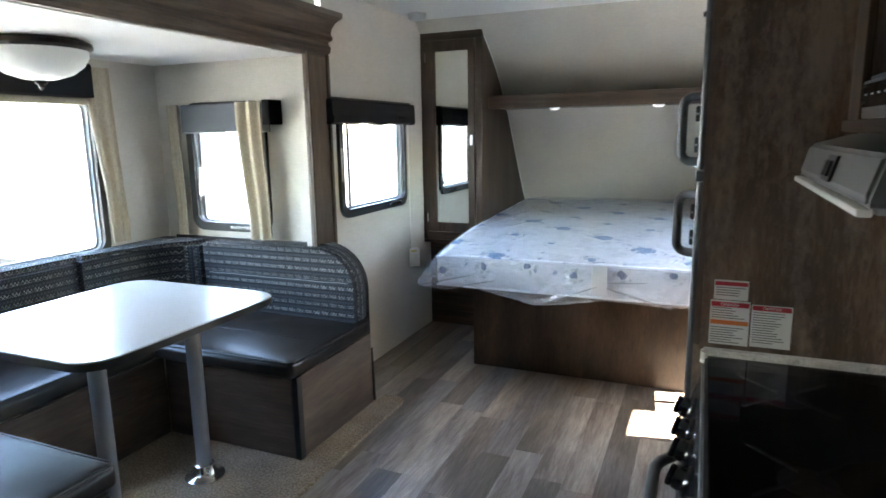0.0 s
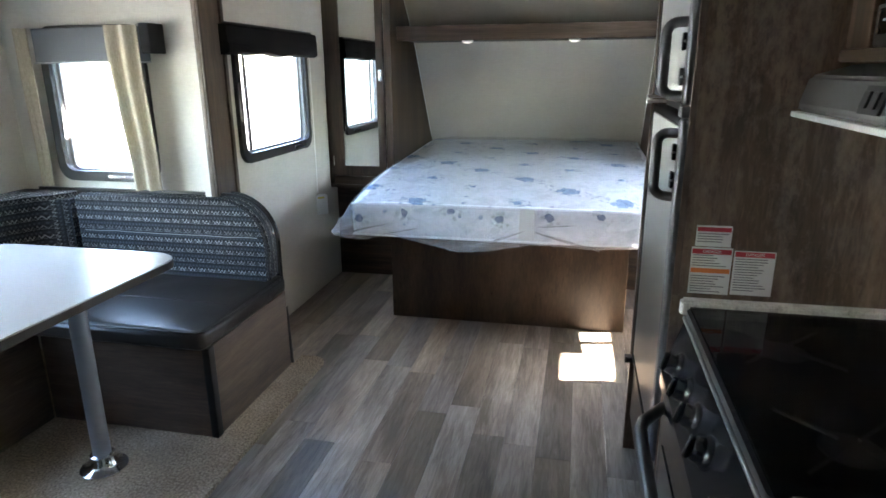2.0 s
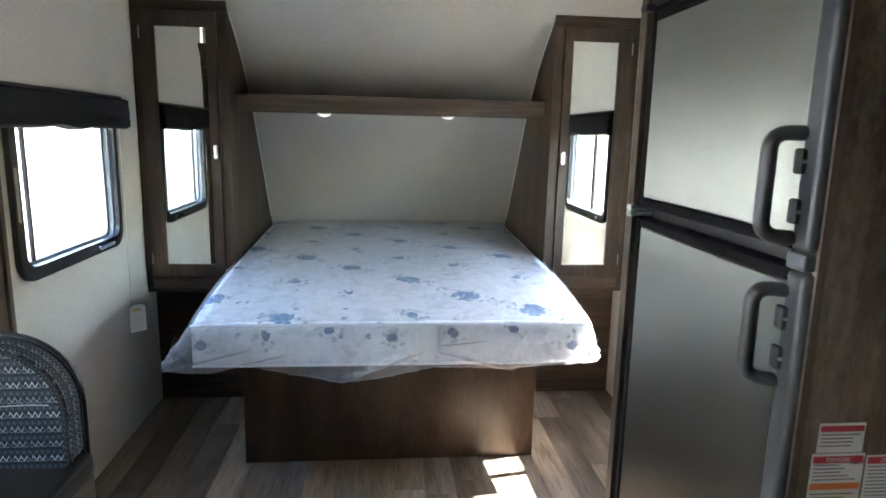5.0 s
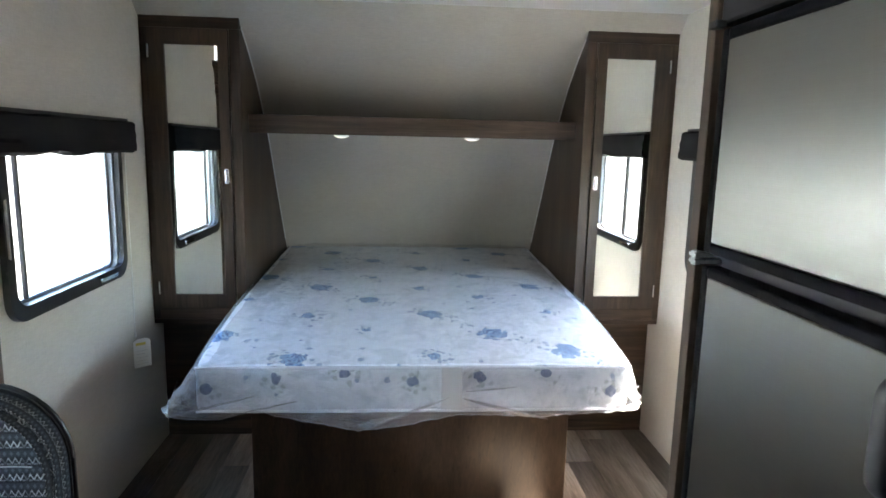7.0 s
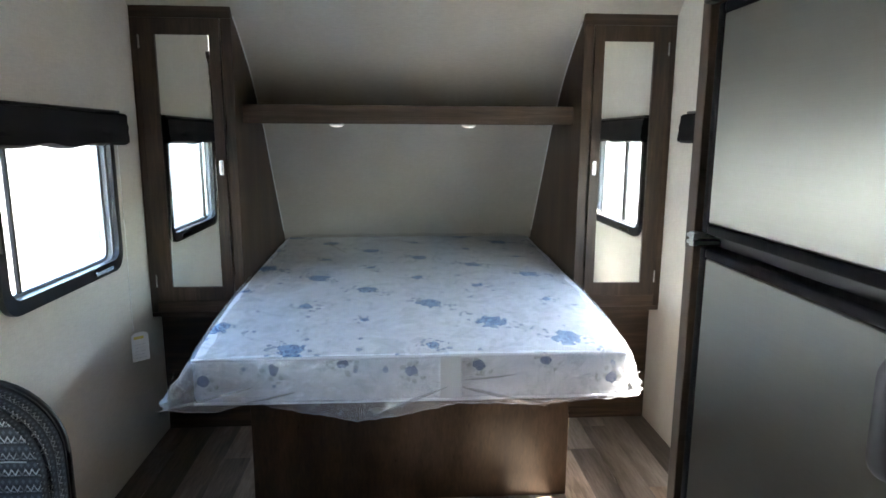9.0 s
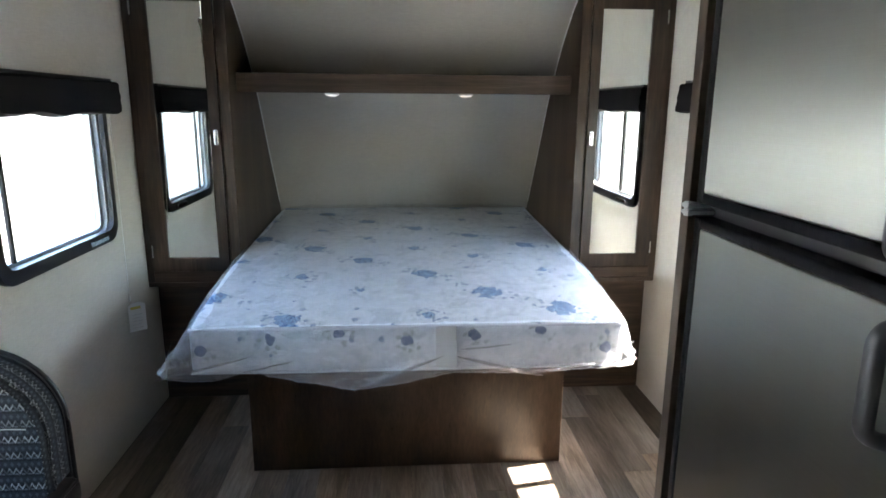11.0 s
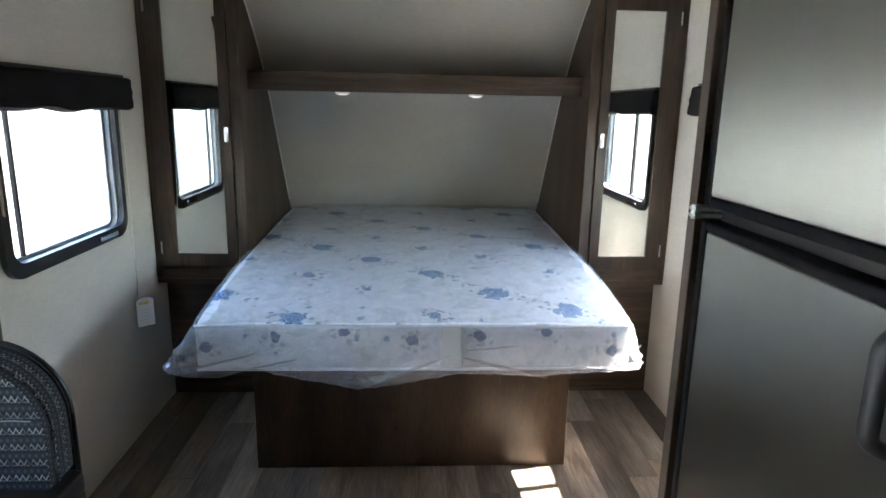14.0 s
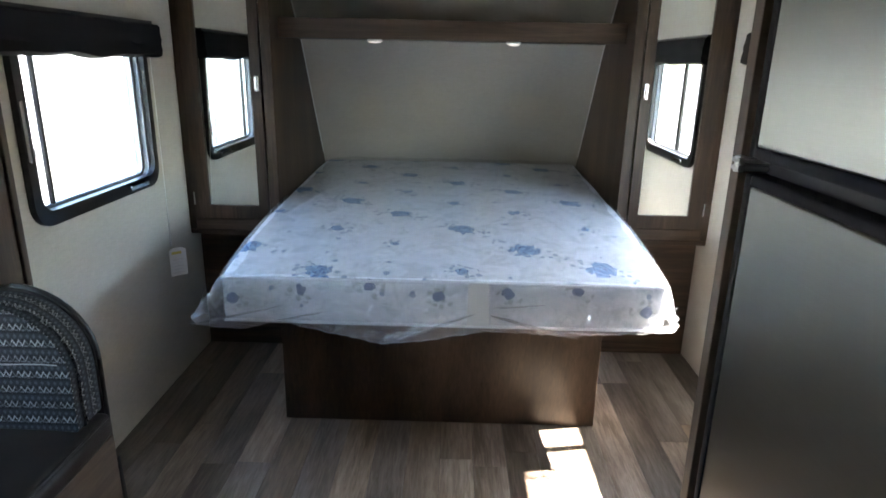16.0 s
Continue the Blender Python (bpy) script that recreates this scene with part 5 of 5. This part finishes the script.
TOP = mat("pale_grey_laminate", (0.46, 0.45, 0.45), 0.28)
n = Net(TOP)
n.base(n.ramp(n.noise(n.coords(), 160.0, 4, 0.6), (0.3, (0.45, 0.445, 0.44)), (0.7, (0.50, 0.495, 0.49))))
tb = thing("dinette_table", (-1.78, 1.84, 0.016), "dinette table with a pale laminate top on two metal legs", "table")
bm = bmesh.new()
prism(bm, rounded(-2.165, 1.415, -1.372, 2.268, 0.10, 8), lambda u, v, w: (u, v, w), 0.732, 0.758)
bevel_near(bm, lambda c: c.z > 0.753, 0.003, 2)
tt = part("tabletop", bm, TOP, tb, "pale grey laminate tabletop")
part("edge_strip", ring(bmesh.new(), rounded(-2.168, 1.412, -1.369, 2.271, 0.103, 8), rounded(-2.165, 1.415, -1.372, 2.268, 0.10, 8), lambda u, v, w: (u, v, w), 0.731, 0.754), EDGE, tt, "dark edge strip")
LEGM = mat("satin_leg_metal", (0.42, 0.45, 0.50), 0.34, 0.75)
for y in (2.06, 1.64):
    lg = part("leg", cy((-1.65, y, 0.05), (-1.65, y, 0.730), 0.029, n=24), LEGM, tb, "satin metal tube leg")
    part("foot", lathe(bmesh.new(), (-1.65, y, 0.0165), [(0.078, 0.0), (0.078, 0.005), (0.060, 0.012), (0.046, 0.028), (0.040, 0.055), (0.0305, 0.058)], 28), CHROME, lg, "flared chrome foot")
    part("socket", lathe(bmesh.new(), (-1.65, y, 0.688), [(0.031, 0.0), (0.04, 0.01), (0.06, 0.036), (0.075, 0.0425)], 24), LEGM, lg)

# ---- curtains, valances, lamp in the slide-out ----
CURT = mat("beige_curtain_cloth", (0.56, 0.47, 0.34), 0.85, 0, 0.2)
n = Net(CURT)
wv = n.noise(n.coords((1, 1, 0.2)), 300.0, 3)
n.base(n.ramp(wv, (0.3, (0.40, 0.34, 0.255)), (0.7, (0.56, 0.49, 0.38))))
n.bump(wv, 0.4, 0.001)
SHADE = mat("grey_roller_shade", (0.14, 0.15, 0.17), 0.8)


def curtain(place, top, low, v0, v1, w, deep, folds, seed, label):
    """A gathered curtain between (u0, u1) at the top and at the hem."""
    bm = bmesh.new()
    loops = []
    for j in range(19):
        t = j / 18
        e = t * t * (3 - 2 * t)
        a, b = top[0] + (low[0] - top[0]) * e, top[1] + (low[1] - top[1]) * e
        fr_, bk = [], []
        for i in range(folds * 8 + 1):
            s = i / (folds * 8)
            q = deep * (0.5 + 0.5 * math.sin(2 * math.pi * folds * s + 1.5 * t + 0.6 * math.sin(3 * t + seed))) + 0.004 * noise.noise(Vector((s * 5, t * 4, seed)))
            u = a + (b - a) * s
            fr_.append((u, v1 + (v0 - v1) * t, w + q + 0.004))
            bk.append((u, v1 + (v0 - v1) * t, w + q))
        loops.append([bm.verts.new(place(*p)) for p in fr_ + bk[::-1]])
    for x, y in zip(loops, loops[1:]):
        k = len(x)
        for i in range(k):
            bm.faces.new((x[i], x[(i + 1) % k], y[(i + 1) % k], y[i]))
    bm.faces.new(loops[0])
    bm.faces.new(loops[-1][::-1])
    return solid("curtain", bm, CURT, label, "curtain", group="curtains", smooth=70)


curtain(slide_end, (-2.06, -1.90), (-2.01, -1.875), 0.845, 1.552, 0.055, 0.034, 2, 1.0, "beige curtain gathered beside the slide-out end window")
curtain(slide_end, (-2.545, -2.475), (-2.53, -2.47), 0.845, 1.55, 0.045, 0.02, 2, 2.0, "narrow beige curtain edge beside the slide-out end window")
curtain(slide_out, (2.47, 2.61), (2.53, 2.63), 0.85, 1.722, 0.05, 0.02, 2, 3.0, "beige curtain beside the wide dinette window")
sd = thing("roller_shade", (-2.2, YE - 0.04, 1.43), "grey roller shade partly lowered over the end window", "shade")
part("cloth", bx((-2.47, YE - 0.040, 1.405), (-1.885, YE - 0.034, 1.548), 0.002), SHADE, sd)
part("end_box", bx((-1.876, YE - 0.105, 1.435), (-1.830, YE - 0.002, 1.556), 0.004), CLOTH, sd, "black end of the shade box")
part("rail", bx((-2.475, YE - 0.046, 1.398), (-1.885, YE - 0.030, 1.4045), 0.003), ALU, sd)
vl = thing("window_valance", (XS + 0.06, 1.85, 1.56), "black padded valance over the wide dinette window", "valance")
part("face", bx((XS + 0.075, 0.82, 1.572), (XS + 0.10, 2.490, 1.732), 0.008, 3), CLOTH, vl)
part("top", bx((XS + 0.002, 0.82, 1.715), (XS + 0.0745, 2.490, 1.730), 0.003), CLOTH, vl)
part("lower_rail", bx((XS + 0.026, 0.84, 1.539), (XS + 0.07, 2.475, 1.5715), 0.006), CURT, vl, "beige lower rail")

lamp = thing("ceiling_lamp", (-2.307, 2.043, ZS), "ceiling lamp with a frosted glass bowl and bronze ring, unlit", "ceiling lamp")
BRONZE = mat("dark_bronze", (0.035, 0.026, 0.02), 0.35, 0.7)
part("ring", lathe(bmesh.new(), (-2.307, 2.043, ZS), [(0.17, -0.001), (0.195, -0.012), (0.200, -0.03), (0.185, -0.04), (0.16, -0.036)], 40), BRONZE, lamp, "dark bronze ring")
part("bowl", lathe(bmesh.new(), (-2.307, 2.043, ZS), [(0.182, -0.041), (0.180, -0.065), (0.160, -0.10), (0.12, -0.132), (0.06, -0.152), (0.015, -0.157)], 40), mat("frosted_alabaster_glass", (0.78, 0.77, 0.72), 0.35), lamp, "frosted glass bowl")
part("finial", lathe(bmesh.new(), (-2.307, 2.043, ZS), [(0.022, -0.1575), (0.024, -0.166), (0.012, -0.175), (0.012, -0.183), (0.003, -0.195)], 20), BRONZE, lamp)

dt = thing("ceiling_detector", (-1.54, 3.98, CEIL), "small round white detector on the ceiling", "detector")
part("base", lathe(bmesh.new(), (-1.54, 3.98, CEIL), [(0.058, -0.0005), (0.06, -0.008), (0.062, -0.014)], 32), WHITE, dt)
part("cover", lathe(bmesh.new(), (-1.54, 3.98, CEIL), [(0.056, -0.0145), (0.054, -0.028), (0.045, -0.036), (0.012, -0.038)], 32), WHITE, dt)

cl = thing("ceiling_light", (-0.42, 3.62, CEIL), "round flush white ceiling light, unlit", "ceiling light")
part("rim", lathe(bmesh.new(), (-0.42, 3.62, CEIL), [(0.085, -0.0005), (0.086, -0.008), (0.078, -0.013)], 32), WHITE, cl)
part("lens", lathe(bmesh.new(), (-0.42, 3.62, CEIL), [(0.072, -0.0135), (0.06, -0.020), (0.02, -0.024)], 32), WHITE, cl)

# ---- neighbours on the lot ----
FRP = mat("white_trailer_skin", (0.74, 0.75, 0.77), 0.35)
n = Net(FRP)
n.base(n.ramp(n.noise(n.coords((1, 0.2, 1)), 2.0, 4), (0.3, (0.68, 0.70, 0.73)), (0.7, (0.80, 0.81, 0.82))))
TINT = mat("tinted_glass", (0.10, 0.14, 0.18), 0.08)


def trailer(x, y0, y1, face, label):
    t = thing("travel_trailer", (x, (y0 + y1) / 2, -0.8), label, "trailer", "trailers")
    lo, hi = (x - 2.4, x) if face > 0 else (x, x + 2.4)
    part("body", bx((lo, y0, -0.35), (hi, y1, 2.45), 0.12, 4), FRP, t, "white ribbed body")
    part("skirt", bx((lo + 0.05, y0 + 0.1, -0.5), (hi - 0.05, y1 - 0.1, -0.352), 0.01), BLACK, t)
    pl = lambda u, v, w: (x + face * w, u, v)
    y = y0 + 0.8
    while y < y1 - 1.2:
        w = part("window", ring(bmesh.new(), rounded(y, 0.95, y + 0.9, 1.65, 0.09), rounded(y + 0.04, 0.99, y + 0.86, 1.61, 0.06), pl, 0.001, 0.03), mat("grey_blue_frame", (0.20, 0.24, 0.28), 0.4), t)
        part("pane", prism(bmesh.new(), rounded(y + 0.04, 0.99, y + 0.86, 1.61, 0.06), pl, 0.001, 0.012), TINT, w)
        y += 2.3
    part("stripe", prism(bmesh.new(), [(y0 + 0.1, 0.35), (y1 - 0.1, 0.35), (y1 - 0.1, 0.47), (y0 + 0.1, 0.47)], pl, 0.001, 0.004), mat("pale_blue_stripe", (0.35, 0.45, 0.58), 0.4), t)
    for k in (0.45, 0.57):
        yy = y0 + (y1 - y0) * k
        wh = part("wheel", cy((x - face * 0.28, yy, -0.46), (x - face * 0.06, yy, -0.46), 0.34, n=28), BLACK, t, "black tyre")
        part("rim", cy((x - face * 0.06, yy, -0.46), (x - face * 0.045, yy, -0.46), 0.2, n=24), ALU, wh)
    part("jack", cy((x - face * 0.4, y0 + 0.4, -0.8), (x - face * 0.4, y0 + 0.4, -0.49), 0.04), ALU, t)
    part("jack", cy((x - face * 0.4, y1 - 0.4, -0.8), (x - face * 0.4, y1 - 0.4, -0.49), 0.04), ALU, t)
    return t


trailer(-7.2, -3.5, 3.6, 1, "white travel trailer parked across the gravel lot")
trailer(-8.5, 6.0, 13.5, 1, "white travel trailer parked across the gravel lot")
trailer(16.0, -9.0, -1.5, -1, "white travel trailer parked far across the gravel lot")

# ---- trees beyond the lot ----
LEAF = mat("leaf_green", (0.075, 0.11, 0.035), 0.6)
n = Net(LEAF)
isl = n.t.nodes.new("ShaderNodeNewGeometry")
n.base(n.ramp(isl.outputs["Random Per Island"], (0.0, (0.04, 0.075, 0.02)), (1.0, (0.12, 0.16, 0.05))))
BARK = mat("grey_bark", (0.12, 0.095, 0.07), 0.9)
random.seed(21)
for tx, ty, th in ((30, 18, 8), (36, 27, 10), (28, 31, 7), (40, 12, 9), (34, 40, 9), (27, 6, 7)):
    tree = thing("tree", (tx, ty, -0.8), "leafy green tree beyond the gravel lot", "tree", "trees beyond the lot")
    bm = bmesh.new()
    tube(bm, [(tx, ty, -0.8), (tx + 0.1, ty, th * 0.3), (tx, ty + 0.2, th * 0.7)], [0.22, 0.16, 0.06], 8)
    for k in range(6):
        a = k * 1.05
        tube(bm, [(tx, ty, th * (0.25 + 0.06 * k)), (tx + 1.3 * math.cos(a), ty + 1.3 * math.sin(a), th * (0.42 + 0.06 * k))], [0.08, 0.02], 6)
    part("trunk", bm, BARK, tree)
    bm = bmesh.new()
    lobes = [(Vector((tx + random.uniform(-1.6, 1.6), ty + random.uniform(-1.6, 1.6), th * random.uniform(0.35, 0.9))), random.uniform(0.8, 1.5)) for _ in range(11)]
    for _ in range(1100):
        c, r = random.choice(lobes)
        d = Vector((random.gauss(0, 1), random.gauss(0, 1), random.gauss(0, 1))).normalized() * r * random.random() ** 0.4
        q = Euler((random.uniform(0, 6.3), random.uniform(0, 6.3), random.uniform(0, 6.3))).to_matrix()
        sz = random.uniform(0.12, 0.26)
        bm.faces.new([bm.verts.new(c + d + q @ Vector(v) * sz) for v in ((-1, 0, 0), (0, -0.5, 0.1), (1, 0, 0), (0, 0.5, 0.1))])
    part("crown", bm, LEAF, tree, smooth=0)

# ---- floor planks ----
random.seed(11)
wide, gap = 0.1255, 0.0012
cache = {}
x = -1.04 - 5 * wide
while x < XR - 0.01:
    x0, x1 = max(x, XL + 0.001), min(x + wide, XR - 0.001)
    if x1 - x0 > 0.02:
        y = YB - random.uniform(0, 0.8)
        while y < 4.9:
            ln = random.choice((0.70, 0.86, 1.02))
            a, b = max(y, YB + 0.001), min(y + ln, 5.05)
            y += ln
            if b - a < 0.03:
                continue
            if x1 < -1.22 and YN < a and b < YE:
                continue
            key = (round(x1 - x0, 4), round(b - a, 4))
            if key not in cache:
                w_, l_ = key
                cache[key] = finish("plank", bx((gap / 2, gap / 2, 0), (w_ - gap / 2, l_ - gap / 2, 0.0045), 0.0006, 1), PLANK, 0)
            pk = new("plank", cache[key])
            pk.parent = floor
            pk.location = (x0, a, -0.0045 - 0.0002)
    x += wide
